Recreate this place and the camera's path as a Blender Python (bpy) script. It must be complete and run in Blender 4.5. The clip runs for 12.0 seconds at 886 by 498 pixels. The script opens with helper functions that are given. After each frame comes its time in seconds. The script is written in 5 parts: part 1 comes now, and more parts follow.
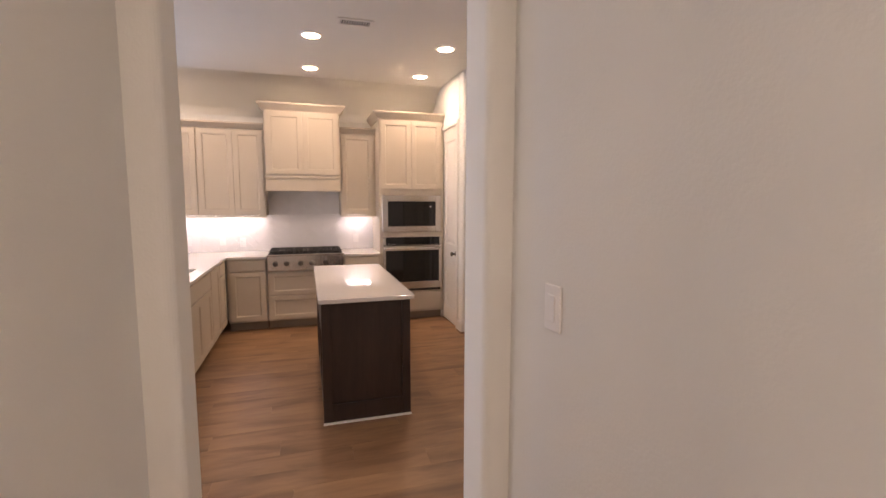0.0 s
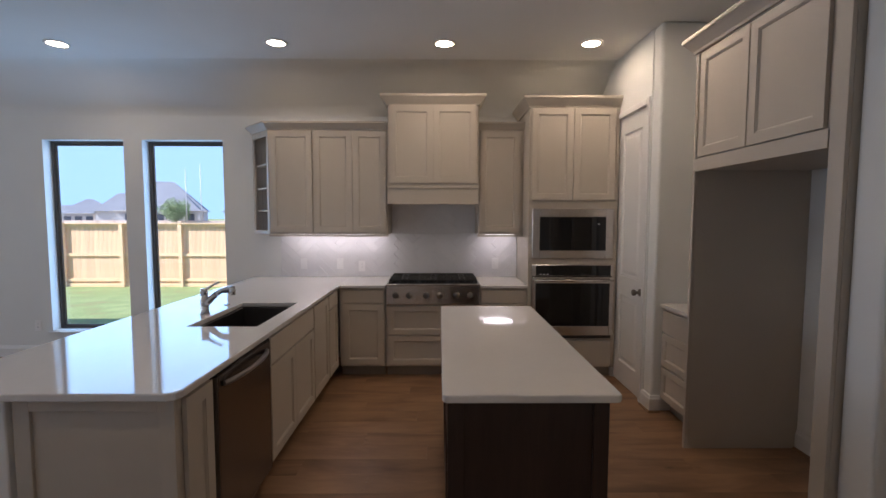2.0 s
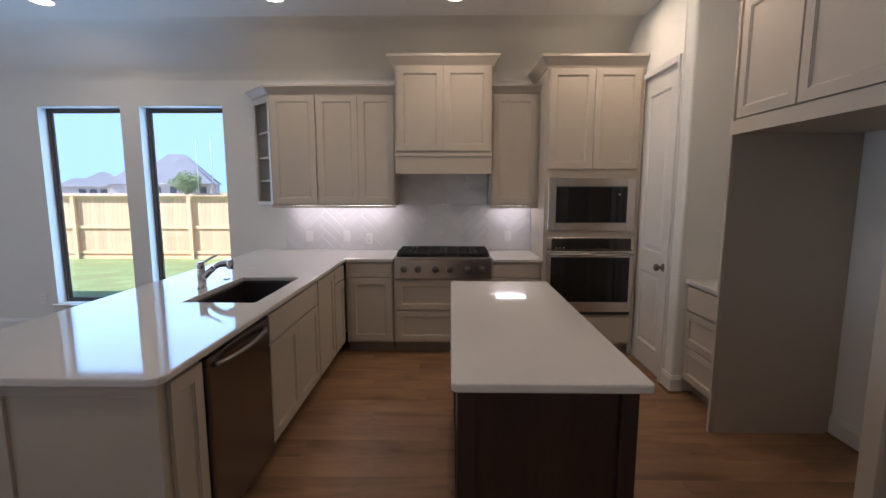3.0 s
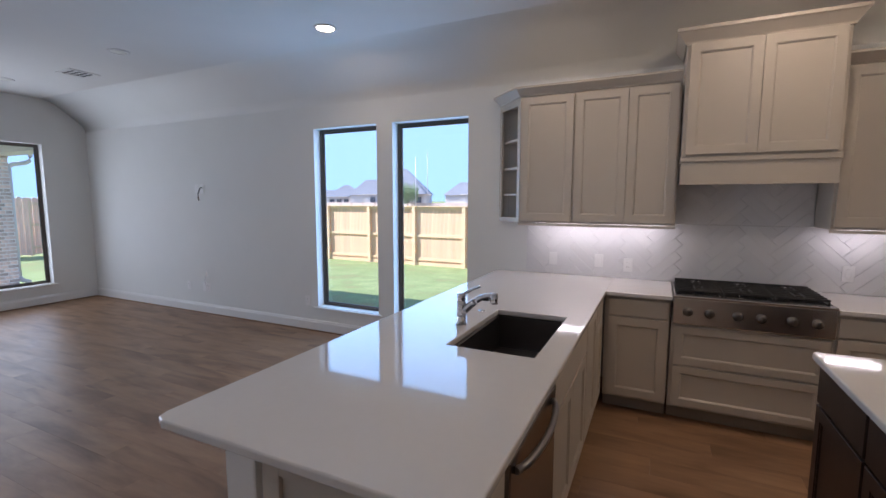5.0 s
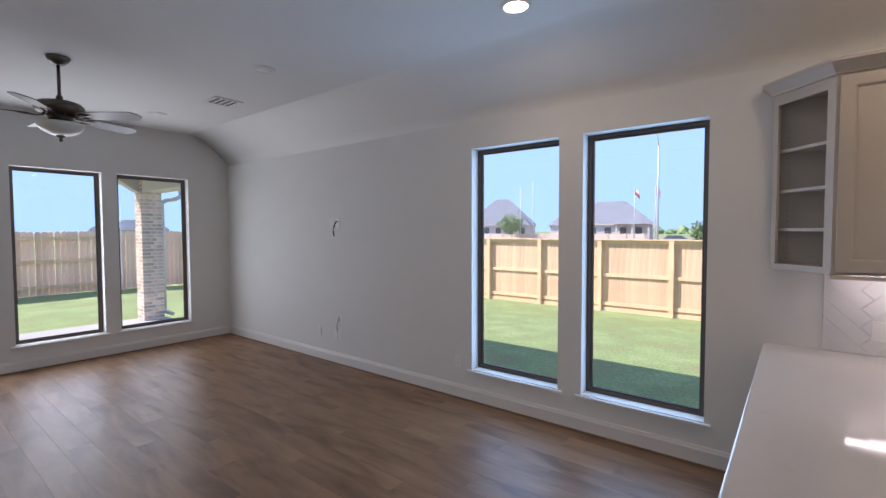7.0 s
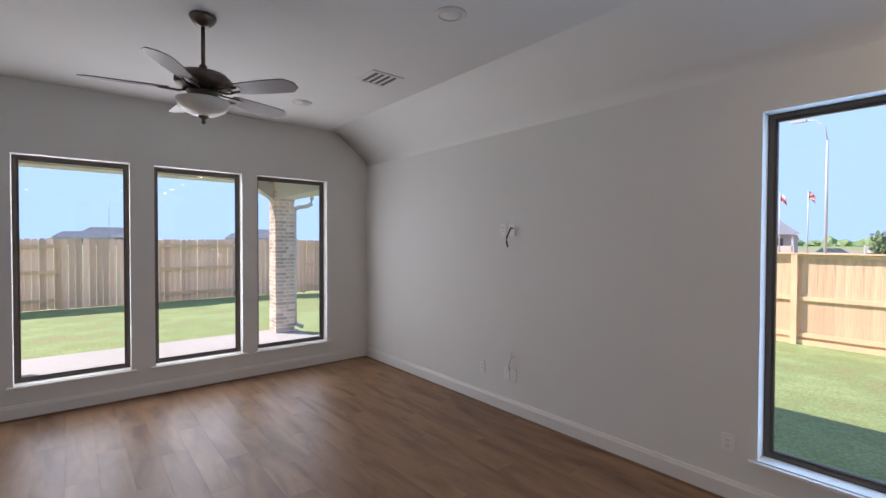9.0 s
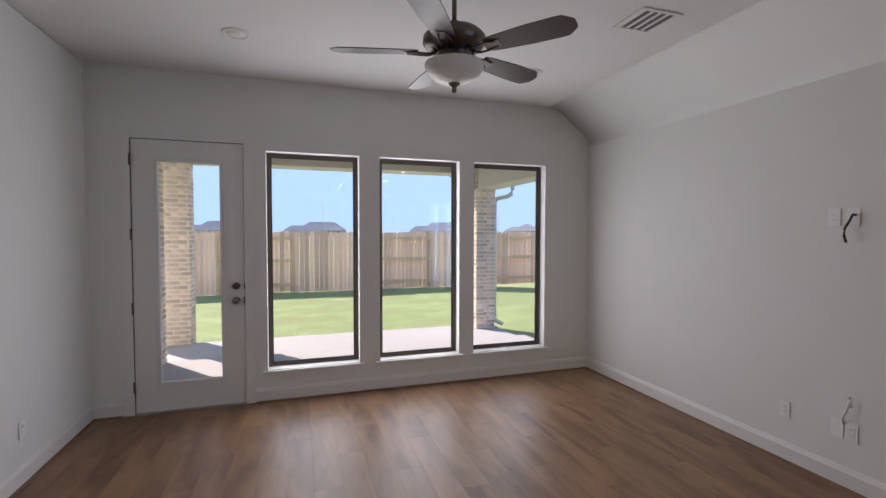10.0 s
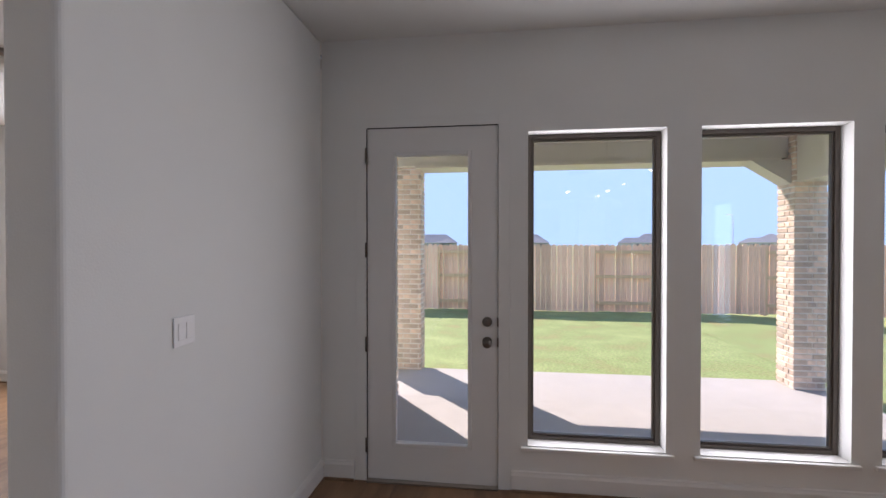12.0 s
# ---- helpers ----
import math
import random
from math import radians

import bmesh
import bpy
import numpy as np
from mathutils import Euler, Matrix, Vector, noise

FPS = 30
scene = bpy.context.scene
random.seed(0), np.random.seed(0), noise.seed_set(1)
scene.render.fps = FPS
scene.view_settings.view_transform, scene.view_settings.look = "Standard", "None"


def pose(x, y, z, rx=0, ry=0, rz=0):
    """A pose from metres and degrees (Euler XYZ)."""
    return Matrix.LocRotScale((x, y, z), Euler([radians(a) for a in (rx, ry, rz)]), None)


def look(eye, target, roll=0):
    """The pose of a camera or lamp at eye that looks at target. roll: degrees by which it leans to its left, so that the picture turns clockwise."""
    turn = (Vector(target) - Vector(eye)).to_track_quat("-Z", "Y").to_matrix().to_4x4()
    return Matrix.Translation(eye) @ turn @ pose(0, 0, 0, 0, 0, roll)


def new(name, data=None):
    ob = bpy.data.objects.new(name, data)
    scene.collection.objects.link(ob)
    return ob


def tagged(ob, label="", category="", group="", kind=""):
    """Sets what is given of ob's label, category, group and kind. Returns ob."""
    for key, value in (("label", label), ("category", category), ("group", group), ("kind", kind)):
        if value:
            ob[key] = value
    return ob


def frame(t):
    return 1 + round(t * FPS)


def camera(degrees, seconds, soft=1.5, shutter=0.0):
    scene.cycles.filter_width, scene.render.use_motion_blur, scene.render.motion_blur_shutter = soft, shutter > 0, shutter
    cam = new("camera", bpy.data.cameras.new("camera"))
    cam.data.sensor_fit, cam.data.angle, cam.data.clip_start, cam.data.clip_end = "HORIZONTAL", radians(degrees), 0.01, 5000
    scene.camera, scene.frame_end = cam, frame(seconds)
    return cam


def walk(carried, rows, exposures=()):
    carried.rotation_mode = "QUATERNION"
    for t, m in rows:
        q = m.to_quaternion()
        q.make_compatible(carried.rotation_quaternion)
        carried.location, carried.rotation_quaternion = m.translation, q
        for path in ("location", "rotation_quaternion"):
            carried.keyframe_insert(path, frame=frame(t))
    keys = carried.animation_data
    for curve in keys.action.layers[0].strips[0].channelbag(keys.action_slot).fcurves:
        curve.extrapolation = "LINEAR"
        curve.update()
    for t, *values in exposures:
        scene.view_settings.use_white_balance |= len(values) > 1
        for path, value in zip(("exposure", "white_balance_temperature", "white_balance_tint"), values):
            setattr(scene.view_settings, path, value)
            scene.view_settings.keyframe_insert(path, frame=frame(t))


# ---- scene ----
cam = camera(89.2, 12.0)
PATH = [
    (0, (0.185, 0.077, 1.557), (0.764, 1.98, 1.349), 0.1),
    (0.5, (0.217, 0.458, 1.58), (0.494, 2.433, 1.427), -0.1),
    (1, (0.207, 0.876, 1.588), (0.337, 2.868, 1.476), -0.1),
    (1.2, (0.199, 1.048, 1.587), (0.304, 3.043, 1.482), -0.1),
    (1.5, (0.194, 1.273, 1.581), (0.273, 3.27, 1.483), -0.0),
    (2, (0.231, 1.522, 1.55), (0.248, 3.518, 1.413), 0.1),
    (2.5, (0.241, 1.665, 1.529), (0.213, 3.653, 1.303), 0.1),
    (2.7, (0.243, 1.689, 1.524), (0.217, 3.672, 1.27), 0.1),
    (4.3, (0.002, 2.077, 1.555), (-0.437, 4.013, 1.31), 0.0),
    (4.5, (-0.082, 2.156, 1.553), (-0.669, 4.053, 1.319), 0.2),
    (5, (-0.402, 2.322, 1.574), (-1.26, 4.116, 1.358), 0.1),
    (5.5, (-0.691, 2.53, 1.562), (-1.708, 4.245, 1.402), -0.0),
    (6, (-0.971, 2.717, 1.611), (-2.121, 4.351, 1.513), -0.2),
    (6.5, (-1.295, 2.848, 1.587), (-2.528, 4.42, 1.512), -0.1),
    (6.7, (-1.427, 2.895, 1.612), (-2.663, 4.465, 1.529), -0.2),
    (8.3, (-2.574, 3.25, 1.636), (-3.789, 4.839, 1.591), 0.4),
    (8.5, (-2.712, 3.297, 1.633), (-4.012, 4.816, 1.593), 0.4),
    (9, (-3.179, 3.29, 1.618), (-4.72, 4.563, 1.581), 0.2),
    (9.2, (-3.299, 3.254, 1.603), (-4.961, 4.367, 1.574), 0.6),
    (9.5, (-3.648, 3.215, 1.618), (-5.411, 4.156, 1.554), 0.4),
    (10, (-4.12, 3.148, 1.622), (-6.021, 3.766, 1.548), 0.1),
    (10.5, (-4.553, 3.14, 1.653), (-6.529, 3.443, 1.579), -0.1),
    (11, (-4.945, 3.029, 1.643), (-6.944, 3.02, 1.568), -0.2),
    (11.5, (-5.329, 2.838, 1.641), (-7.309, 2.563, 1.586), 0.2),
    (12, (-5.665, 2.692, 1.638), (-7.649, 2.44, 1.618), -0.0),
]
EXPOSURE = [(0.0, 2.55, 7400, 26), (0.5, 2.48, 7100, 23), (1.0, 2.1, 6700, 19), (1.5, 1.4, 6400, 17), (2.5, 1.3, 6200, 15), (2.7, 1.42, 6200, 15), (4.5, 1.5, 6000, 17), (5.5, 1.28, 6200, 18), (6.5, 1.26, 6500, 20), (8.5, 1.2, 6800, 20), (9.5, 1.27, 7100, 21), (10.5, 1.15, 7100, 22), (12.0, 1.22, 7200, 23)]
walk(cam, [(t, look(eye, target, roll)) for t, eye, target, roll in PATH], EXPOSURE)

# world, sun, exposure
SUN_WAY = Vector((0.82, 0.66, -1.0)).normalized()
world = bpy.data.worlds.new("sky")
scene.world = world
world.use_nodes = True
wn = world.node_tree.nodes
sky = wn.new("ShaderNodeTexSky")
sky.sky_type, sky.sun_disc = "NISHITA", False
sky.sun_elevation = math.asin(-SUN_WAY.z)
sky.sun_rotation = math.atan2(-SUN_WAY.x, -SUN_WAY.y)
sky.air_density, sky.dust_density, sky.ozone_density = 1.0, 0.0, 3.0
wn["Background"].inputs["Strength"].default_value = 0.15
haze = wn.new("ShaderNodeVectorMath")
haze.operation = "MINIMUM"
haze.inputs[1].default_value = (1.42, 2.45, 4.3)
world.node_tree.links.new(sky.outputs[0], haze.inputs[0])
world.node_tree.links.new(haze.outputs[0], wn["Background"].inputs["Color"])

sun = new("sun", bpy.data.lights.new("sun", "SUN"))
sun.data.energy, sun.data.angle, sun.data.color = 3.2, radians(0.5), (1.0, 0.95, 0.88)
sun.matrix_world = look((-20, -16, 25), Vector((-20, -16, 25)) + SUN_WAY)


def area(name, at, size, power, colour, shape="DISK", size_y=None, target=None):
    lamp = new(name, bpy.data.lights.new(name, "AREA"))
    lamp.data.shape, lamp.data.size, lamp.data.energy, lamp.data.color = shape, size, power, colour
    if size_y:
        lamp.data.size_y = size_y
    lamp.matrix_world = look(at, target or Vector(at) - Vector((0, 0.0001, 1)))
    return lamp


WARM = (1.0, 0.80, 0.60)
CEIL = 3.048
CANS = [(0.275, 4.45), (1.54, 4.45), (-1.167, 5.49), (0.274, 5.485), (1.534, 5.47), (-3.066, 5.535)]
# two unseen cans added to brighten the peninsula end and niche wall
CANS_ADDED = [(-1.17, 2.3), (2.9, 2.3)]
CANS_OFF = [(-5.356, 5.145), (-7.74, 5.15), (-7.70, 2.745)]
for x, y in CANS + CANS_ADDED:
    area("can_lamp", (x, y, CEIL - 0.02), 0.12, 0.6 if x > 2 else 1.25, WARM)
for x0, x1 in ((-1.3, -0.4), (0.66, 0.98)):
    area("under_cabinet_lamp", ((x0 + x1) / 2, 6.30, 1.345), x1 - x0, 0.32 * (x1 - x0), (1.0, 0.9, 0.92), "RECTANGLE", 0.04)
# unseen fill lamp added to brighten the hallway walls
area("hall_fill", (0.25, -1.2, 2.9), 0.3, 4.5, (1.0, 0.86, 0.72))
SKYLIGHT, NORTHSKY = (0.80, 0.89, 1.0), (0.34, 0.62, 1.0)
NWIN_POWER, WWIN_POWER = 5.5, 6.9


# materials
def mat(name, colour, rough=0.5, metal=0.0, scale=8.0, vary=0.06, bump=0.0, bump_scale=60.0, coat=0.0, stretch=(1, 1, 1), rand=0.0, emit=0.0):
    m = bpy.data.materials.new(name)
    m.use_nodes = True
    nt = m.node_tree
    N, L = nt.nodes, nt.links
    b = N["Principled BSDF"]
    b.inputs["Roughness"].default_value, b.inputs["Metallic"].default_value = rough, metal
    b.inputs["Coat Weight"].default_value = coat
    b.inputs["Coat Roughness"].default_value = 0.08
    tc, mp = N.new("ShaderNodeTexCoord"), N.new("ShaderNodeMapping")
    mp.inputs["Scale"].default_value = stretch
    L.new(tc.outputs["Object"], mp.inputs["Vector"])
    n1, n2 = N.new("ShaderNodeTexNoise"), N.new("ShaderNodeTexNoise")
    n1.inputs["Scale"].default_value, n1.inputs["Detail"].default_value = scale, 5
    n2.inputs["Scale"].default_value, n2.inputs["Detail"].default_value = scale * 0.15, 2
    L.new(mp.outputs[0], n1.inputs["Vector"]), L.new(mp.outputs[0], n2.inputs["Vector"])
    add = N.new("ShaderNodeMath")
    add.operation = "ADD"
    L.new(n1.outputs["Fac"], add.inputs[0]), L.new(n2.outputs["Fac"], add.inputs[1])
    ramp = N.new("ShaderNodeMapRange")
    ramp.inputs["From Min"].default_value, ramp.inputs["From Max"].default_value = 0.6, 1.4
    ramp.inputs["To Min"].default_value, ramp.inputs["To Max"].default_value = 1 - vary, 1 + vary
    L.new(add.outputs[0], ramp.inputs["Value"])
    last = ramp.outputs[0]
    if rand:
        oi, rr, mu = N.new("ShaderNodeObjectInfo"), N.new("ShaderNodeMapRange"), N.new("ShaderNodeMath")
        rr.inputs["To Min"].default_value, rr.inputs["To Max"].default_value = 1 - rand, 1 + rand
        mu.operation = "MULTIPLY"
        L.new(oi.outputs["Random"], rr.inputs["Value"])
        L.new(rr.outputs[0], mu.inputs[0]), L.new(last, mu.inputs[1])
        last = mu.outputs[0]
    vm = N.new("ShaderNodeVectorMath")
    vm.operation = "SCALE"
    vm.inputs[0].default_value = colour
    L.new(last, vm.inputs["Scale"])
    L.new(vm.outputs[0], b.inputs["Base Color"])
    if bump:
        nb, bp = N.new("ShaderNodeTexNoise"), N.new("ShaderNodeBump")
        nb.inputs["Scale"].default_value, nb.inputs["Detail"].default_value = bump_scale, 3
        L.new(mp.outputs[0], nb.inputs["Vector"])
        bp.inputs["Strength"].default_value, bp.inputs["Distance"].default_value = bump, 0.004
        L.new(nb.outputs["Fac"], bp.inputs["Height"])
        L.new(bp.outputs[0], b.inputs["Normal"])
    if emit:
        b.inputs["Emission Color"].default_value = (*colour, 1)
        b.inputs["Emission Strength"].default_value = emit
    return m


def wood_floor():
    m = mat("oak_plank", (0.345, 0.200, 0.115), 0.36)
    nt = m.node_tree
    N, L = nt.nodes, nt.links
    b = N["Principled BSDF"]
    tc, oi = N.new("ShaderNodeTexCoord"), N.new("ShaderNodeObjectInfo")
    geo = N.new("ShaderNodeNewGeometry")
    mp = N.new("ShaderNodeMapping")
    mp.inputs["Scale"].default_value = (0.85, 3.4, 1.0)
    sh = N.new("ShaderNodeVectorMath")
    sh.operation = "MULTIPLY_ADD"
    cx = N.new("ShaderNodeCombineXYZ")
    rnd = N.new("ShaderNodeMath")
    rnd.operation = "ADD"
    L.new(oi.outputs["Random"], rnd.inputs[0]), L.new(geo.outputs["Random Per Island"], rnd.inputs[1])
    L.new(rnd.outputs[0], cx.inputs[0]), L.new(rnd.outputs[0], cx.inputs[1])
    sh.inputs[1].default_value = (37.0, 91.0, 0.0)
    L.new(cx.outputs[0], sh.inputs[0]), L.new(tc.outputs["Object"], sh.inputs[2])
    L.new(sh.outputs[0], mp.inputs["Vector"])
    g1, g2, g3 = N.new("ShaderNodeTexNoise"), N.new("ShaderNodeTexNoise"), N.new("ShaderNodeTexNoise")
    for g, s, d, w in ((g1, 1.6, 6, 0.6), (g2, 9.0, 5, 0.4), (g3, 3.0, 2, 0.0)):
        g.inputs["Scale"].default_value, g.inputs["Detail"].default_value, g.inputs["Distortion"].default_value = s, d, w
        L.new(mp.outputs[0], g.inputs["Vector"])
    cr = N.new("ShaderNodeValToRGB")
    cr.color_ramp.elements[0].position, cr.color_ramp.elements[0].color = 0.30, (0.150, 0.076, 0.038, 1)
    cr.color_ramp.elements[1].position, cr.color_ramp.elements[1].color = 0.70, (0.340, 0.196, 0.104, 1)
    e = cr.color_ramp.elements.new(0.50)
    e.color = (0.262, 0.146, 0.078, 1)
    L.new(g1.outputs["Fac"], cr.inputs["Fac"])
    fine = N.new("ShaderNodeMapRange")
    fine.inputs["From Min"].default_value, fine.inputs["From Max"].default_value = 0.3, 0.7
    fine.inputs["To Min"].default_value, fine.inputs["To Max"].default_value = 0.93, 1.05
    L.new(g2.outputs["Fac"], fine.inputs["Value"])
    per = N.new("ShaderNodeMath")
    per.operation = "FRACT"
    L.new(rnd.outputs[0], per.inputs[0])
    pr = N.new("ShaderNodeMapRange")
    pr.inputs["To Min"].default_value, pr.inputs["To Max"].default_value = 0.97, 1.03
    L.new(per.outputs[0], pr.inputs["Value"])
    mu = N.new("ShaderNodeMath")
    mu.operation = "MULTIPLY"
    L.new(fine.outputs[0], mu.inputs[0]), L.new(pr.outputs[0], mu.inputs[1])
    # knots
    vo = N.new("ShaderNodeTexVoronoi")
    vo.inputs["Scale"].default_value = 1.3
    kmp = N.new("ShaderNodeMapping")
    kmp.inputs["Scale"].default_value = (1.0, 2.2, 1.0)
    L.new(sh.outputs[0], kmp.inputs["Vector"]), L.new(kmp.outputs[0], vo.inputs["Vector"])
    kr = N.new("ShaderNodeMapRange")
    kr.inputs["From Min"].default_value, kr.inputs["From Max"].default_value = 0.01, 0.055
    kr.inputs["To Min"].default_value, kr.inputs["To Max"].default_value = 0.45, 1.0
    L.new(vo.outputs["Distance"], kr.inputs["Value"])
    mk = N.new("ShaderNodeMath")
    mk.operation = "MULTIPLY"
    L.new(mu.outputs[0], mk.inputs[0]), L.new(kr.outputs[0], mk.inputs[1])
    sc = N.new("ShaderNodeVectorMath")
    sc.operation = "SCALE"
    L.new(cr.outputs["Color"], sc.inputs[0]), L.new(mk.outputs[0], sc.inputs["Scale"])
    L.new(sc.outputs[0], b.inputs["Base Color"])
    ro = N.new("ShaderNodeMapRange")
    ro.inputs["To Min"].default_value, ro.inputs["To Max"].default_value = 0.34, 0.50
    L.new(g3.outputs["Fac"], ro.inputs["Value"]), L.new(ro.outputs[0], b.inputs["Roughness"])
    bp = N.new("ShaderNodeBump")
    bp.inputs["Strength"].default_value, bp.inputs["Distance"].default_value = 0.10, 0.002
    L.new(g2.outputs["Fac"], bp.inputs["Height"]), L.new(bp.outputs[0], b.inputs["Normal"])
    return m


def glass_mat(name, tint=(1, 1, 1), rough=0.0):
    m = bpy.data.materials.new(name)
    m.use_nodes = True
    b = m.node_tree.nodes["Principled BSDF"]
    b.inputs["Base Color"].default_value = (*tint, 1)
    b.inputs["Transmission Weight"].default_value, b.inputs["Roughness"].default_value, b.inputs["IOR"].default_value = 1.0, rough, 1.45
    return m


WALL = mat("wall_paint", (0.765, 0.765, 0.74), 0.75, scale=3, vary=0.02, bump=0.18, bump_scale=140)
CEILM = mat("ceiling_paint", (0.76, 0.76, 0.74), 0.85, scale=3, vary=0.02, bump=0.25, bump_scale=120)
TRIM = mat("trim_paint", (0.76, 0.75, 0.73), 0.4, scale=4, vary=0.02)
CAB = mat("cabinet_paint", (0.50, 0.445, 0.375), 0.42, scale=5, vary=0.03, bump=0.04, bump_scale=90)
CABIN = mat("cabinet_inside", (0.50, 0.46, 0.41), 0.5, scale=5, vary=0.03)
DARK = mat("espresso_wood", (0.030, 0.017, 0.013), 0.38, scale=10, vary=0.35, bump=0.08, stretch=(6, 6, 0.6), bump_scale=30)
QUARTZ = mat("white_quartz", (0.65, 0.63, 0.61), 0.05, scale=30, vary=0.015, coat=0.15)
STEEL = mat("brushed_steel", (0.64, 0.60, 0.56), 0.25, 1.0, scale=6, vary=0.06, stretch=(1, 1, 14), bump=0.03, bump_scale=40)
DWSTEEL = mat("dark_steel", (0.24, 0.22, 0.21), 0.27, 1.0, scale=6, vary=0.08, stretch=(1, 1, 0.3))
KNOB = mat("knob_metal", (0.20, 0.18, 0.165), 0.32, 1.0, vary=0.05)
# cabinet greige made darker: the recess shade is put into the colour
TOEKICK = mat("toe_kick_shade", (0.27, 0.235, 0.195), 0.6, scale=5, vary=0.08)
DWHANDLE = mat("dark_handle_steel", (0.27, 0.25, 0.24), 0.28, 1.0, vary=0.05)
CHROME = mat("chrome", (0.72, 0.72, 0.73), 0.08, 1.0, vary=0.01)
NICKEL = mat("satin_nickel", (0.45, 0.42, 0.39), 0.28, 1.0, vary=0.02)
BLACKGLASS = mat("black_glass", (0.010, 0.010, 0.011), 0.06, vary=0.01)
BLACK = mat("black_iron", (0.012, 0.012, 0.012), 0.45, vary=0.1)
GRIME = mat("sink_steel", (0.16, 0.15, 0.15), 0.35, 1.0, vary=0.05)
TILE = mat("white_tile", (0.72, 0.71, 0.71), 0.28, scale=6, vary=0.03, rand=0.02)
GROUT = mat("white_grout", (0.72, 0.71, 0.71), 0.85, vary=0.03)
PLASTIC = mat("white_plastic", (0.84, 0.83, 0.82), 0.35, vary=0.01)
VENTDARK = mat("vent_shadow_paint", (0.15, 0.15, 0.15), 0.7, vary=0.05)
SLOT = mat("dark_slot", (0.03, 0.03, 0.03), 0.6, vary=0.05)
BRONZE = mat("bronze_frame", (0.10, 0.080, 0.066), 0.42, vary=0.08)
FANMET = mat("fan_pewter", (0.16, 0.135, 0.115), 0.34, 0.85, vary=0.1)
FANBLADE = mat("fan_blade_wood", (0.070, 0.048, 0.040), 0.34, scale=12, vary=0.18, stretch=(1, 6, 1))
BOWL = mat("frosted_bowl", (0.80, 0.80, 0.73), 0.3, scale=14, vary=0.06)
GLASS = glass_mat("window_glass")
LENS = mat("lamp_lens", (1.0, 0.80, 0.56), 0.4, vary=0.0, emit=14.0)
LEDSTRIP = mat("led_strip", (1.0, 0.93, 0.95), 0.4, vary=0.0, emit=3.0)
OAK = wood_floor()
CONCRETE = mat("patio_concrete", (0.43, 0.425, 0.43), 0.85, scale=5, vary=0.08, bump=0.2, bump_scale=80)
BRICK = mat("pale_brick", (0.70, 0.57, 0.48), 0.9, scale=12, vary=0.26, bump=0.5, bump_scale=60, rand=0.30)
MORTAR = mat("mortar", (0.88, 0.85, 0.81), 0.95, scale=15, vary=0.08, bump=0.3)
CEDAR = mat("cedar_picket", (0.95, 0.63, 0.46), 0.8, scale=9, vary=0.34, stretch=(5, 5, 0.5), bump=0.2, rand=0.24)
CEDARN = mat("pale_cedar_board", (0.74, 0.50, 0.33), 0.8, scale=9, vary=0.26, stretch=(5, 5, 0.5), bump=0.2, rand=0.10)
RAILW = mat("fence_rail_wood", (0.76, 0.55, 0.35), 0.8, scale=9, vary=0.12)
STUCCO = mat("porch_paint", (0.62, 0.59, 0.55), 0.7, vary=0.03)
ROOFM = mat("asphalt_shingle", (0.235, 0.25, 0.285), 0.95, scale=5, vary=0.2)
HOUSEW = mat("far_house_wall", (0.62, 0.61, 0.59), 0.9, scale=2, vary=0.06)
WHITEP = mat("white_board", (0.66, 0.62, 0.57), 0.6, vary=0.03)
LEAF = mat("leaf", (0.20, 0.29, 0.12), 0.6, scale=4, vary=0.4)
BARK = mat("bark", (0.12, 0.09, 0.06), 0.9, scale=12, vary=0.3)
GALV = mat("grey_pole", (0.55, 0.56, 0.57), 0.5, 0.3, vary=0.05)


def grass_mat():
    m = mat("lawn_grass", (0.085, 0.135, 0.032), 0.9, scale=1.3, vary=0.22, bump=1.0, bump_scale=30)
    nt = m.node_tree
    N, L = nt.nodes, nt.links
    b = N["Principled BSDF"]
    tc = N.new("ShaderNodeTexCoord")
    n1, n2 = N.new("ShaderNodeTexNoise"), N.new("ShaderNodeTexNoise")
    n1.inputs["Scale"].default_value, n1.inputs["Detail"].default_value = 1.5, 8
    mp = N.new("ShaderNodeMapping")
    mp.inputs["Scale"].default_value = (1.2, 1.0, 1)
    L.new(tc.outputs["Object"], mp.inputs["Vector"])
    L.new(mp.outputs[0], n1.inputs["Vector"]), L.new(mp.outputs[0], n2.inputs["Vector"])
    n2.inputs["Scale"].default_value, n2.inputs["Detail"].default_value = 26.0, 6
    cr = N.new("ShaderNodeValToRGB")
    cr.color_ramp.elements[0].position, cr.color_ramp.elements[0].color = 0.30, (0.27, 0.27, 0.12, 1)
    cr.color_ramp.elements[1].position, cr.color_ramp.elements[1].color = 0.46, (0.23, 0.31, 0.12, 1)
    e = cr.color_ramp.elements.new(0.75)
    e.color = (0.32, 0.39, 0.17, 1)
    L.new(n1.outputs["Fac"], cr.inputs["Fac"])
    mr = N.new("ShaderNodeMapRange")
    mr.inputs["From Min"].default_value, mr.inputs["From Max"].default_value = 0.3, 0.7
    mr.inputs["To Min"].default_value, mr.inputs["To Max"].default_value = 0.7, 1.25
    L.new(n2.outputs["Fac"], mr.inputs["Value"])
    sc = N.new("ShaderNodeVectorMath")
    sc.operation = "SCALE"
    L.new(cr.outputs["Color"], sc.inputs[0]), L.new(mr.outputs[0], sc.inputs["Scale"])
    L.new(sc.outputs[0], b.inputs["Base Color"])
    return m


GRASS = grass_mat()


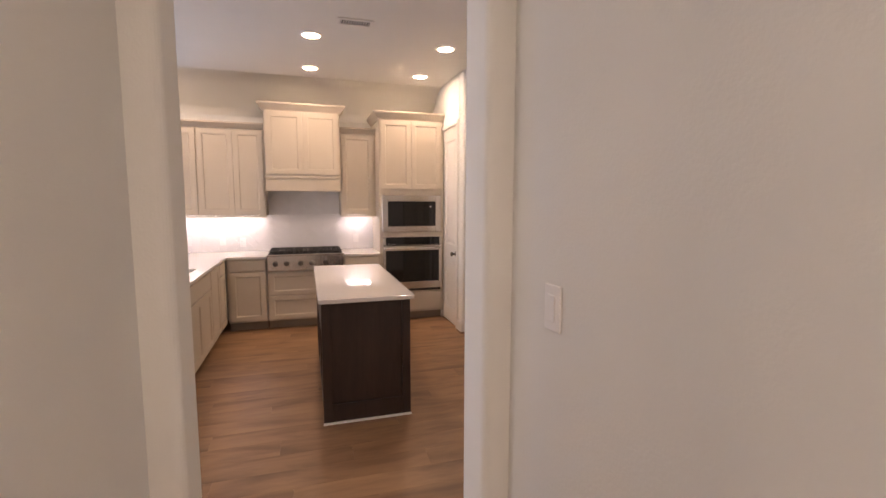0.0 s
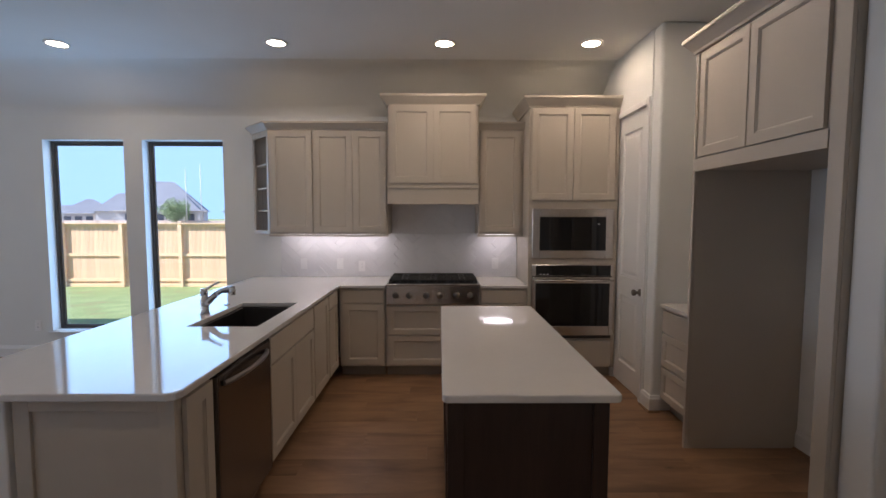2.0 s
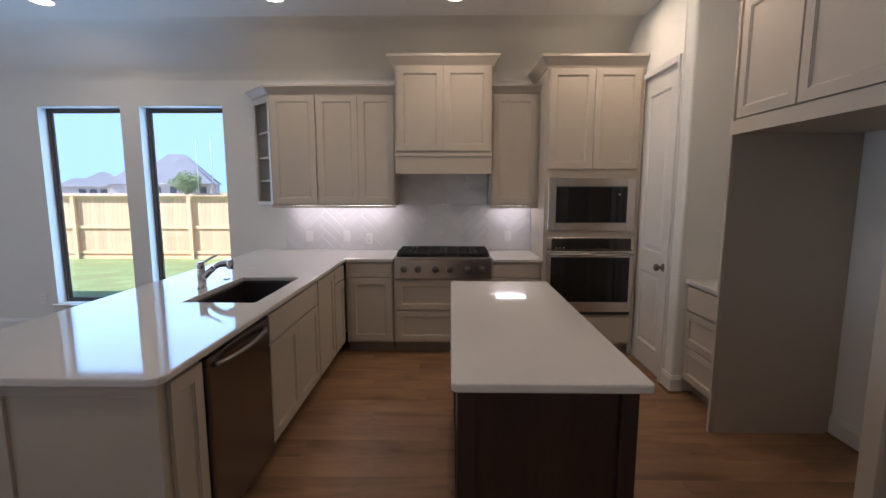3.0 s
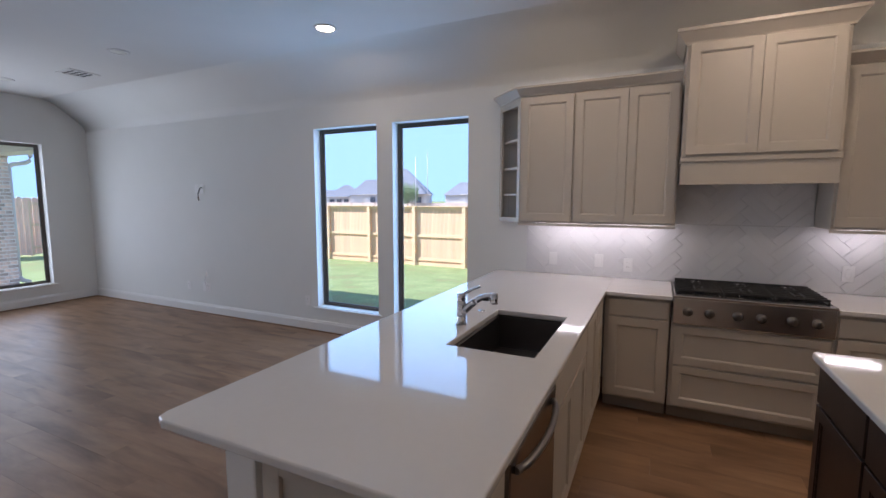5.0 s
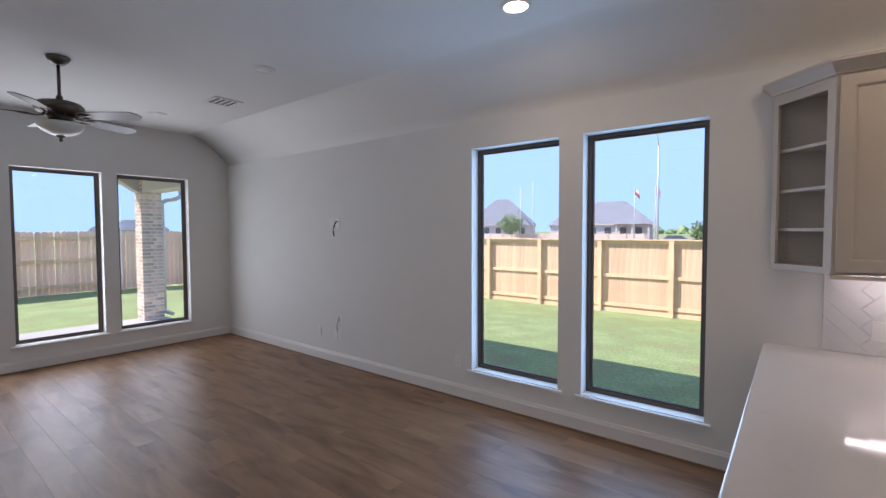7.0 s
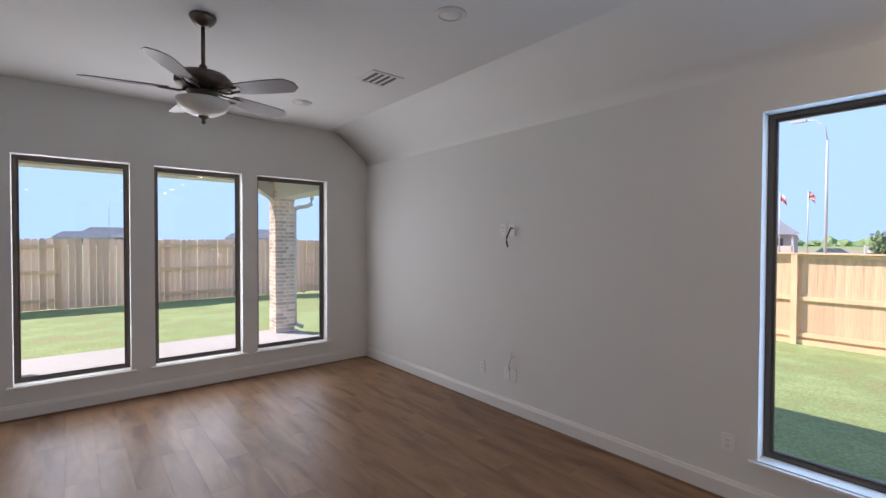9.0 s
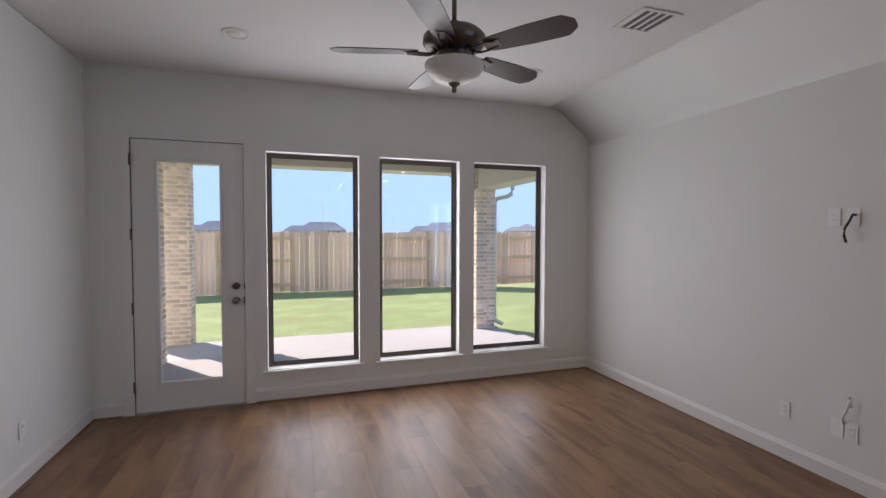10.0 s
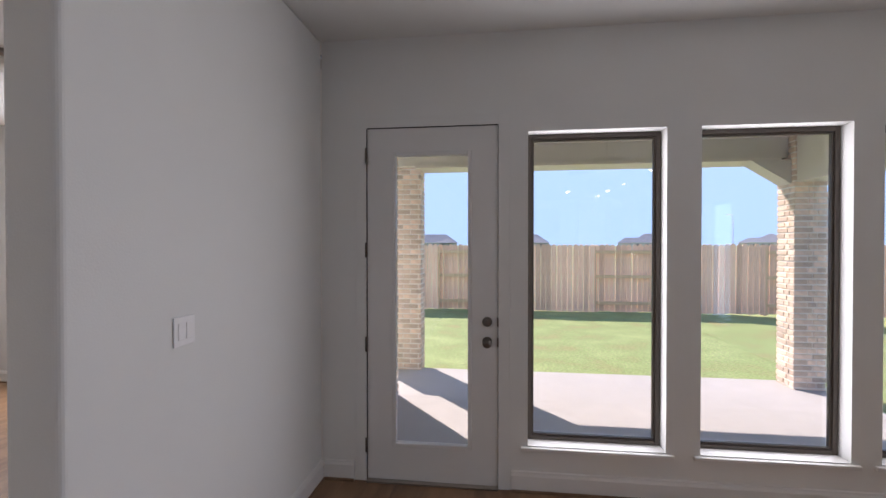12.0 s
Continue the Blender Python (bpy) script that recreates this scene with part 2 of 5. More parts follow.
# mesh helpers
def box(bm, x0, x1, y0, y1, z0, z1, bev=0.0, seg=1):
    vs = [bm.verts.new((x, y, z)) for x in (x0, x1) for y in (y0, y1) for z in (z0, z1)]
    fs = [bm.faces.new([vs[i] for i in f]) for f in ((0, 1, 3, 2), (4, 6, 7, 5), (0, 4, 5, 1), (2, 3, 7, 6), (0, 2, 6, 4), (1, 5, 7, 3))]
    if bev:
        es = {e for f in fs for e in f.edges}
        bmesh.ops.bevel(bm, geom=list(es), offset=bev, segments=seg, affect="EDGES", profile=0.5)
    return fs


def prism(bm, pts, z0, z1, bev=0.0):
    lo, hi = [bm.verts.new((x, y, z0)) for x, y in pts], [bm.verts.new((x, y, z1)) for x, y in pts]
    n = len(pts)
    fs = [bm.faces.new(lo[::-1]), bm.faces.new(hi)]
    fs += [bm.faces.new((lo[i], lo[(i + 1) % n], hi[(i + 1) % n], hi[i])) for i in range(n)]
    bmesh.ops.recalc_face_normals(bm, faces=fs)
    if bev:
        bmesh.ops.bevel(bm, geom=[e for e in hi[0].link_edges if False] + list({e for e in fs[1].edges} | {e for e in fs[0].edges}), offset=bev, segments=2, affect="EDGES", profile=0.5)
    return fs


def extrude_profile(bm, pts, path):
    """Sweeps the outline pts, given as (out, up), along plan points (x, y, nx, ny): out is laid along (nx, ny)."""
    rings = [[bm.verts.new((x + nx * o, y + ny * o, z)) for o, z in pts] for x, y, nx, ny in path]
    n = len(pts)
    for a, b in zip(rings, rings[1:]):
        for i in range(n):
            bm.faces.new((a[i], a[(i + 1) % n], b[(i + 1) % n], b[i]))
    bm.faces.new(rings[0]), bm.faces.new(rings[-1][::-1])
    bmesh.ops.recalc_face_normals(bm, faces=bm.faces[:])


def rod(bm, p0, p1, r0, r1=None, seg=12):
    p0, p1 = Vector(p0), Vector(p1)
    r1 = r0 if r1 is None else r1
    q = (p1 - p0).to_track_quat("Z", "Y")
    rings = []
    for p, r in ((p0, r0), (p1, r1)):
        rings.append([bm.verts.new(p + q @ Vector((math.cos(a) * r, math.sin(a) * r, 0))) for a in (2 * math.pi * i / seg for i in range(seg))])
    for i in range(seg):
        f = bm.faces.new((rings[0][i], rings[0][(i + 1) % seg], rings[1][(i + 1) % seg], rings[1][i]))
        f.smooth = True
    bm.faces.new(rings[0][::-1]), bm.faces.new(rings[1])


def tube(bm, pts, r, seg=10):
    """A round tube along 3D points; r may be a list."""
    rs = r if isinstance(r, (list, tuple)) else [r] * len(pts)
    pts = [Vector(p) for p in pts]
    rings = []
    for i, p in enumerate(pts):
        d = (pts[min(i + 1, len(pts) - 1)] - pts[max(i - 1, 0)]).normalized()
        q = d.to_track_quat("Z", "Y")
        rings.append([bm.verts.new(p + q @ Vector((math.cos(a) * rs[i], math.sin(a) * rs[i], 0))) for a in (2 * math.pi * k / seg for k in range(seg))])
    for a, b in zip(rings, rings[1:]):
        for k in range(seg):
            bm.faces.new((a[k], a[(k + 1) % seg], b[(k + 1) % seg], b[k])).smooth = True
    bm.faces.new(rings[0][::-1]), bm.faces.new(rings[-1])


def lathe(bm, prof, at=(0, 0, 0), seg=28, axis="Z"):
    """Turns (radius, height) points round an axis."""
    rings = []
    for r, h in prof:
        ring = []
        for i in range(seg):
            a = 2 * math.pi * i / seg
            c, s = math.cos(a) * r, math.sin(a) * r
            v = {"Z": (c, s, h), "Y": (c, h, s), "X": (h, c, s)}[axis]
            ring.append(bm.verts.new(Vector(v) + Vector(at)))
        rings.append(ring)
    for a, b in zip(rings, rings[1:]):
        for i in range(seg):
            bm.faces.new((a[i], a[(i + 1) % seg], b[(i + 1) % seg], b[i])).smooth = True
    bm.faces.new(rings[0][::-1]), bm.faces.new(rings[-1])
    bmesh.ops.recalc_face_normals(bm, faces=bm.faces[:])


def part(name, bm, material, parent=None, label="", kind=""):
    me = bpy.data.meshes.new(name)
    bm.to_mesh(me)
    bm.free()
    me.materials.append(material)
    ob = new(name, me)
    if parent:
        ob.parent = parent
    return tagged(ob, label=label, kind=kind)


def thing(name, label, category, group="", at=None, kind=""):
    ob = new(name)
    if at is not None:
        ob.matrix_world = at
    return tagged(ob, label, category, group, kind)


def bx(name, dims, material, parent=None, label="", bev=0.0, seg=1, kind=""):
    bm = bmesh.new()
    box(bm, *dims, bev, seg)
    return part(name, bm, material, parent, label, kind)


def setting(name, label, dims, material, bev=0.0):
    ob = bx(name, dims, material, None, label, bev, 5 if bev else 1, "structure")
    return ob


def face(x, y, z=0, turn=0):
    """Pose of a thing whose front looks towards -y before the turn."""
    return pose(x, y, z, 0, 0, turn)


# setting: floor slab, walls with openings, ceiling
NY, WX = 6.45, -8.68
SILL, HEAD = 0.298, 2.385
NWIN = [(-4.035, -3.17), (-2.97, -2.105)]
WWIN = [(2.875, 3.745), (3.952, 4.816), (4.985, 5.865)]
DOOR_Y, DOOR_H = (1.78, 2.677), 2.434


def wall_with_holes(name, label, axis, at, thick, span, top, holes, material=None, rim=0.0):
    """A wall along an axis from the plane at to at + thick, with openings (a0, a1, z0, z1)."""
    bm = bmesh.new()
    cuts = sorted({span[0], span[1], *[h[0] for h in holes], *[h[1] for h in holes]})
    lo, hi = min(at, at + thick), max(at, at + thick)
    for a0, a1 in zip(cuts, cuts[1:]):
        mid = (a0 + a1) / 2
        zs = [(0.0, top)]
        for h in holes:
            if h[0] < mid < h[1]:
                zs = [z for z in ((0.0, h[2]), (h[3], top)) if z[1] - z[0] > 1e-4]
        for z0, z1 in zs:
            if axis == "x":
                box(bm, a0, a1, lo, hi, z0, z1)
            else:
                box(bm, lo, hi, a0, a1, z0, z1)
    bmesh.ops.remove_doubles(bm, verts=bm.verts, dist=1e-5)
    return part(name, bm, material or WALL, None, label, "structure")


setting("subfloor", "plain concrete slab under the plank floor", (-10.5, 5.0, -3.7, 6.6, -0.14, -0.010), CONCRETE)
wall_with_holes("wall_north", "smooth off-white painted drywall with two tall windows", "x", NY, 0.20, (WX - 0.2, 5.0), CEIL + 0.15,
                [(a, b, SILL, HEAD) for a, b in NWIN])
wall_with_holes("wall_west", "smooth off-white painted drywall with three tall windows and a patio door", "y", WX, -0.20, (1.455, NY), CEIL + 0.15,
                [(a, b, SILL, HEAD) for a, b in WWIN] + [(DOOR_Y[0] - 0.02, DOOR_Y[1] + 0.02, 0, DOOR_H + 0.02)])
setting("wall_south_living", "smooth off-white drywall wall with rounded end", (-8.68, -6.785, 1.27, 1.455, 0, CEIL), WALL, 0.024)
setting("wall_south_header", "drywall header over the wide opening to the side room", (-6.785, -5.35, 1.27, 1.455, 2.43, CEIL), WALL)
setting("wall_south_middle", "plain off-white drywall wall", (-5.35, -0.12, 1.27, 1.44, 0, CEIL), WALL, 0.024)
setting("wall_south_return", "plain off-white drywall wall", (-5.5, -5.35, -3.6, 1.44, 0, CEIL), WALL)
setting("wall_hall_header", "drywall header over the hall opening", (-0.12, 0.675, 1.27, 1.44, 2.44, CEIL), WALL)
setting("wall_hall_stub", "off-white drywall wall end beside the hall opening with rounded corner", (0.675, 0.90, 1.27, 1.46, 0, CEIL), WALL, 0.024)
setting("wall_hall_right", "smooth off-white hallway wall", (0.76, 0.90, -2.6, 1.27, 0, CEIL), WALL)
setting("wall_hall_left", "smooth off-white hallway wall", (-0.34, -0.20, -2.6, 1.27, 0, CEIL), WALL)
setting("wall_hall_end", "plain off-white wall closing the hallway", (-0.38, 0.90, -2.75, -2.6, 0, CEIL), WALL)
setting("wall_south_right", "plain off-white drywall wall", (0.90, 5.0, 1.27, 1.44, 0, CEIL), WALL)
setting("wall_east", "plain off-white drywall wall", (4.85, 5.0, 1.44, 3.20, 0, CEIL), WALL)
setting("wall_niche_front", "off-white drywall wall with rounded corner and switch plate", (1.93, 5.0, 3.20, 3.362, 0, CEIL), WALL, 0.024)
setting("wall_niche_back", "off-white drywall at the back of the refrigerator niche", (2.65, 2.80, 3.362, 5.03, 0, CEIL), WALL)
setting("wall_pantry_front", "off-white drywall wall with rounded corner beside the pantry door", (1.93, 2.80, 5.03, 5.17, 0, CEIL), WALL, 0.024)
wall_with_holes("wall_pantry", "off-white drywall wall around the pantry door", "y", 1.93, 0.12, (5.17, NY), CEIL, [(5.218, 5.846, 0, 2.486)])
setting("wall_pantry_back", "plain wall inside the pantry", (2.80, 2.90, 3.362, NY, 0, CEIL), WALL)
setting("ceiling", "flat matt white painted ceiling", (-8.88, 5.0, -3.75, NY, CEIL, CEIL + 0.12), CEILM)
bm = bmesh.new()
INCL, R_UP, R_LOW = radians(38.1), 0.42, 0.16
t_up, t_low = R_UP * math.tan(INCL / 2), R_LOW * math.tan((math.pi / 2 - INCL) / 2)
slope = []
for i in range(11):
    a = INCL * i / 10
    slope.append((6.006 - t_up + R_UP * math.sin(a), CEIL + 0.0008 - R_UP * (1 - math.cos(a))))
for i in range(15):
    a = INCL + (math.pi / 2 - INCL) * i / 14
    slope.append((NY + 0.0008 - R_LOW + R_LOW * math.sin(a), 2.70 - t_low + R_LOW * math.cos(a)))
slope += [(NY + 0.01, 2.70 - t_low), (NY + 0.01, CEIL + 0.05), (slope[0][0], CEIL + 0.05)]
ra, rb = [[bm.verts.new((x, y, z)) for y, z in slope] for x in (WX, 1.93)]
ns = len(slope)
for i in range(ns):
    bm.faces.new((ra[i], ra[(i + 1) % ns], rb[(i + 1) % ns], rb[i])).smooth = i < 25
bm.faces.new(ra), bm.faces.new(rb[::-1])
bmesh.ops.recalc_face_normals(bm, faces=bm.faces[:])
part("ceiling_slope", bm, WALL, None, "sloped white ceiling strip along the window wall", "structure")

# side room
# unseen eave slab added to keep direct sun off the side room floor
setting("side_room_sun_block", "added eave slab blocking sun from the side room window", (-11.4, -9.31, -4.3, 0.88, CEIL + 0.16, CEIL + 0.24), ROOFM)
wall_with_holes("wall_bedroom_west", "off-white drywall of the side room with a window", "y", -10.3, -0.2, (-3.6, 1.2), CEIL, [(-2.6, -1.72, 0.33, HEAD)])
setting("wall_bedroom_south", "off-white drywall of the side room", (-10.5, -5.35, -3.75, -3.6, 0, CEIL), WALL)
setting("wall_bedroom_north", "off-white drywall between side room and porch", (-10.3, -8.88, 1.1, 1.235, 0, CEIL), WALL)
setting("ceiling_bedroom", "flat matt white ceiling of the side room", (-10.5, -8.885, -3.75, 1.235, CEIL, CEIL + 0.12), CEILM)


# baseboards
BASE = [(0.0, 0.0), (0.018, 0.0), (0.018, 0.105), (0.012, 0.118), (0.009, 0.13), (0.0, 0.135)]

# thin brown strip run along the foot of every baseboard
FOOTSTRIP = [(0.0185, 0.0005), (0.032, 0.0005), (0.031, 0.007), (0.027, 0.012), (0.0185, 0.015)]
STRIPBROWN = mat("strip_brown", (0.20, 0.115, 0.062), 0.45, scale=9, vary=0.2)


def baseboard(name, path):
    bm = bmesh.new()
    extrude_profile(bm, BASE, path)
    board = part(name, bm, TRIM, None, "white painted moulded baseboard", "structure")
    bm = bmesh.new()
    extrude_profile(bm, FOOTSTRIP, path)
    part("foot_strip", bm, STRIPBROWN, board, "thin wood-coloured strip along the baseboard foot")
    return board


baseboard("baseboard_north", [(WX, NY, 0, -1), (-1.80, NY, 0, -1)])
baseboard("baseboard_west_a", [(WX, DOOR_Y[1] + 0.09, 1, 0), (WX, NY - 0.018, 1, 0)])
baseboard("baseboard_west_b", [(WX, 1.455 + 0.018, 1, 0), (WX, DOOR_Y[0] - 0.09, 1, 0)])
baseboard("baseboard_south", [(WX, 1.455, 0, 1), (-6.785, 1.455, 1, 1), (-6.785, 1.27, 1, -1)])
baseboard("baseboard_niche", [(2.65, 4.44, -1, 0), (2.65, 3.46, -1, 0)])
baseboard("baseboard_switch_wall", [(1.93, 3.362, -1, 0), (1.93, 3.20, -1, -1), (4.85, 3.20, 0, -1)])
baseboard("baseboard_pantry", [(2.0, 5.03, 0, -1), (1.93, 5.03, -1, -1), (1.93, 5.17, -1, 0)])
baseboard("baseboard_bedroom_west", [(-10.3, -3.6, 1, 0), (-10.3, 1.1, 1, 0)])
baseboard("baseboard_bedroom_south", [(-10.3, -3.6, 0, 1), (-5.5, -3.6, 0, 1)])


# windows: local frame with x along the wall, -y into the room
def window(name, w, h, at):
    win = thing(name, "tall fixed window with dark bronze frame and white sill", "window", "tall windows", at, "structure")
    d = 0.105
    bm = bmesh.new()
    f = 0.034
    for a in ((0, f, 0, h), (w - f, w, 0, h), (f, w - f, 0, f), (f, w - f, h - f, h)):
        box(bm, a[0] + (0.001 if a[0] == 0 else 0), a[1] - (0.001 if a[1] == w else 0), d, d + 0.045, a[2] + 0.001, a[3] - 0.001, 0.003)
    fr = part("window_frame", bm, BRONZE, win)
    bm = bmesh.new()
    g = f + 0.012
    for a in ((f, g, f, h - f), (w - g, w - f, f, h - f), (g, w - g, f, g), (g, w - g, h - g, h - f)):
        box(bm, a[0], a[1], d + 0.012, d + 0.04, a[2], a[3])
    part("glazing_bead", bm, BRONZE, win)
    p = bx("pane", (g - 0.004, w - g + 0.004, d + 0.020, d + 0.025, g - 0.004, h - g + 0.004), GLASS, win)
    p.visible_shadow = False
    bm = bmesh.new()
    box(bm, -0.045, w + 0.045, -0.028, 0.0, -0.024, 0.0, 0.005, 2)
    box(bm, 0.001, w - 0.001, 0.0, d, -0.0005, 0.006)
    part("window_sill", bm, TRIM, win, "white painted window sill")
    return win


for i, (a, b) in enumerate(NWIN):
    area("window_skylight", ((a + b) / 2, NY + 0.102, (SILL + HEAD) / 2), b - a - 0.08, NWIN_POWER, NORTHSKY, "RECTANGLE", HEAD - SILL - 0.08, ((a + b) / 2, NY - 1, (SILL + HEAD) / 2))
    window("window_%d" % (i + 1), b - a, HEAD - SILL, face(a, NY, SILL, 0))
for i, (a, b) in enumerate(WWIN):
    area("window_skylight", (WX - 0.102, (a + b) / 2, (SILL + HEAD) / 2), b - a - 0.08, WWIN_POWER * (0.6 if i == 2 else 1.1), SKYLIGHT, "RECTANGLE", HEAD - SILL - 0.08, (WX + 1, (a + b) / 2, (SILL + HEAD) / 2))
    window("window_%d" % (i + 3), b - a, HEAD - SILL, face(WX, a, SILL, 90))
area("window_skylight", (-10.383, -2.16, 1.36), 0.8, 24, SKYLIGHT, "RECTANGLE", 1.95, (-9, -2.16, 1.36))
side_win = window("window_6", 0.88, HEAD - 0.33, face(-10.3, -2.6, 0.33, 90))
bx("meeting_rail", (0.047, 0.833, 0.110, 0.146, 0.80, 0.845), BRONZE, side_win)


# patio door, in the plane of the west wall
def patio_door():
    w, h = DOOR_Y[1] - DOOR_Y[0], DOOR_H
    d = thing("door_1", "closed white patio door with a full-height glass light beside the windows", "door", at=face(WX, DOOR_Y[0], 0, 90), kind="structure")
    gx0, gx1, gz0, gz1 = 0.177, w - 0.174, 0.245, 2.268
    bm = bmesh.new()
    for a in ((0, gx0, 0.012, h), (gx1, w, 0.012, h), (gx0, gx1, 0.012, gz0), (gx0, gx1, gz1, h)):
        box(bm, a[0], a[1], 0.012, 0.056, a[2], a[3])
    part("door_leaf", bm, TRIM, d)
    bm = bmesh.new()
    t = 0.026
    for a in ((gx0, gx0 + t, gz0, gz1), (gx1 - t, gx1, gz0, gz1), (gx0 + t, gx1 - t, gz0, gz0 + t), (gx0 + t, gx1 - t, gz1 - t, gz1)):
        box(bm, a[0], a[1], 0.002, 0.05, a[2], a[3], 0.004)
    part("glass_frame", bm, TRIM, d)
    p = bx("pane", (gx0 + 0.01, gx1 - 0.01, 0.028, 0.034, gz0 + 0.01, gz1 - 0.01), GLASS, d)
    p.visible_shadow = False
    bm = bmesh.new()
    for x0, x1, z0, z1 in ((-0.078, -0.004, 0, h + 0.07), (w + 0.004, w + 0.078, 0, h + 0.07), (-0.004, w + 0.004, h + 0.004, h + 0.07)):
        box(bm, x0, x1, -0.005, 0.0, z0, z1, 0.001)
    part("casing", bm, WALL, d, "flat painted door casing")
    bm = bmesh.new()
    for x0, x1, z0, z1 in ((-0.019, 0.014, 0.011, h - 0.014), (w - 0.014, w + 0.019, 0.011, h - 0.014), (-0.019, w + 0.019, h - 0.014, h + 0.019)):
        box(bm, x0, x1, 0.057, 0.075, z0, z1)
    part("door_stop", bm, TRIM, d)
    bm = bmesh.new()
    for x0, x1, z0, z1 in ((-0.019, -0.003, 0, h + 0.003), (w + 0.003, w + 0.019, 0, h + 0.003), (-0.003, w + 0.003, h + 0.003, h + 0.019)):
        box(bm, x0, x1, 0.022, 0.0565, z0, z1)
    # jamb coloured near-black so that the shade in the gap is painted on
    part("jamb", bm, SLOT, d, "dark jamb strip for the shaded door gap and weatherstrip")
    bx("threshold", (-0.003, w + 0.003, -0.03, 0.17, 0.0, 0.010), NICKEL, d, "metal threshold")
    for z, big in ((0.985, True), (1.12, False)):
        k = bmesh.new()
        if big:
            lathe(k, [(0.033, 0.012), (0.033, 0.004), (0.02, 0.0), (0.013, -0.02), (0.02, -0.035), (0.029, -0.045), (0.030, -0.057), (0.02, -0.066), (0.003, -0.068)], (w - 0.07, 0, z), 24, "Y")
        else:
            lathe(k, [(0.033, 0.012), (0.033, 0.0), (0.028, -0.012), (0.012, -0.014), (0.003, -0.014)], (w - 0.07, 0, z), 24, "Y")
            box(k, w - 0.077, w - 0.063, -0.034, -0.012, z - 0.018, z + 0.018, 0.003)
        bx("latch_plate", (w - 0.004, w + 0.006, -0.008, 0.0005, z - 0.03, z + 0.03), FANMET, d, "dark latch plate")
        part("door_handle" if big else "deadbolt", k, FANMET, d, "satin nickel round knob" if big else "satin nickel deadbolt turn")
    for z in (0.25, 0.95, 1.6, 2.25):
        k = bmesh.new()
        rod(k, (-0.004, -0.008, z - 0.05), (-0.004, -0.008, z + 0.05), 0.0085, seg=8)
        part("hinge", k, FANMET, d)
    return d


patio_door()


# pantry door: two raised panels
def pantry_door():
    w, h = 0.60, 2.47
    d = thing("door_2", "closed white two-panel pantry door with a dark pewter knob", "door", at=face(1.93, 5.832, 0, -90), kind="structure")
    bm = bmesh.new()
    pan = ((0.115, w - 0.115, 0.21, 0.84), (0.115, w - 0.115, 1.02, 2.32))
    for a in ((0, 0.115, 0.01, h), (w - 0.115, w, 0.01, h), (0.115, w - 0.115, 0.01, 0.21), (0.115, w - 0.115, 0.84, 1.02), (0.115, w - 0.115, 2.32, h)):
        box(bm, a[0], a[1], 0.012, 0.05, a[2], a[3])
    for a in pan:
        r = [[bm.verts.new((x, y, z)) for x, z in ((a[0] + i, a[2] + i), (a[1] - i, a[2] + i), (a[1] - i, a[3] - i), (a[0] + i, a[3] - i))] for i, y in ((0, 0.012), (0.012, 0.024), (0.028, 0.024), (0.055, 0.015))]
        for p, q in zip(r, r[1:]):
            for i in range(4):
                bm.faces.new((p[i], p[(i + 1) % 4], q[(i + 1) % 4], q[i]))
        bm.faces.new(r[-1])
    bmesh.ops.recalc_face_normals(bm, faces=bm.faces[:])
    part("door_leaf", bm, TRIM, d)
    bm = bmesh.new()
    for x0, x1, z0, z1 in ((-0.047, -0.004, 0, h + 0.055), (w + 0.004, w + 0.047, 0, h + 0.055), (-0.004, w + 0.004, h + 0.004, h + 0.055)):
        box(bm, x0, x1, -0.016, 0.0, z0, z1, 0.004)
    part("casing", bm, TRIM, d, "white door casing")
    bm = bmesh.new()
    for x0, x1, z0, z1 in ((-0.014, -0.003, 0, h + 0.003), (w + 0.003, w + 0.014, 0, h + 0.003), (-0.003, w + 0.003, h + 0.003, h + 0.014)):
        box(bm, x0, x1, 0.001, 0.115, z0, z1)
    part("jamb", bm, TRIM, d)
    k = bmesh.new()
    lathe(k, [(0.032, 0.012), (0.032, 0.004), (0.014, -0.002), (0.012, -0.022), (0.026, -0.034), (0.029, -0.048), (0.02, -0.058), (0.003, -0.06)], (w - 0.065, 0, 0.92), 24, "Y")
    part("door_handle", k, FANMET, d, "dark pewter round knob")
    for z in (0.25, 1.22, 2.2):
        k = bmesh.new()
        rod(k, (-0.002, -0.006, z - 0.045), (-0.002, -0.006, z + 0.045), 0.006, seg=8)
        part("hinge", k, NICKEL, d)


pantry_door()


# cabinets: local frame with x along the front, the carcass behind y = 0, doors proud towards -y
def shaker(name, x0, x1, z0, z1, parent, material=None, rail=0.058, label=""):
    """A shaker front: flat frame, small step and sloped edge down to the recessed panel."""
    bm = bmesh.new()
    rings = []
    for i, y in ((0, -0.002), (0, -0.0195), (0.0015, -0.021), (rail - 0.0015, -0.021), (rail, -0.0195), (rail, -0.0165), (rail + 0.004, -0.0165), (rail + 0.010, -0.010)):
        rings.append([bm.verts.new((x, y, z)) for x, z in ((x0 + i, z0 + i), (x1 - i, z0 + i), (x1 - i, z1 - i), (x0 + i, z1 - i))])
    for p, q in zip(rings, rings[1:]):
        for j in range(4):
            bm.faces.new((p[j], p[(j + 1) % 4], q[(j + 1) % 4], q[j]))
    bm.faces.new(rings[-1]), bm.faces.new(rings[0][::-1])
    bmesh.ops.recalc_face_normals(bm, faces=bm.faces[:])
    return part(name, bm, material or CAB, parent, label)


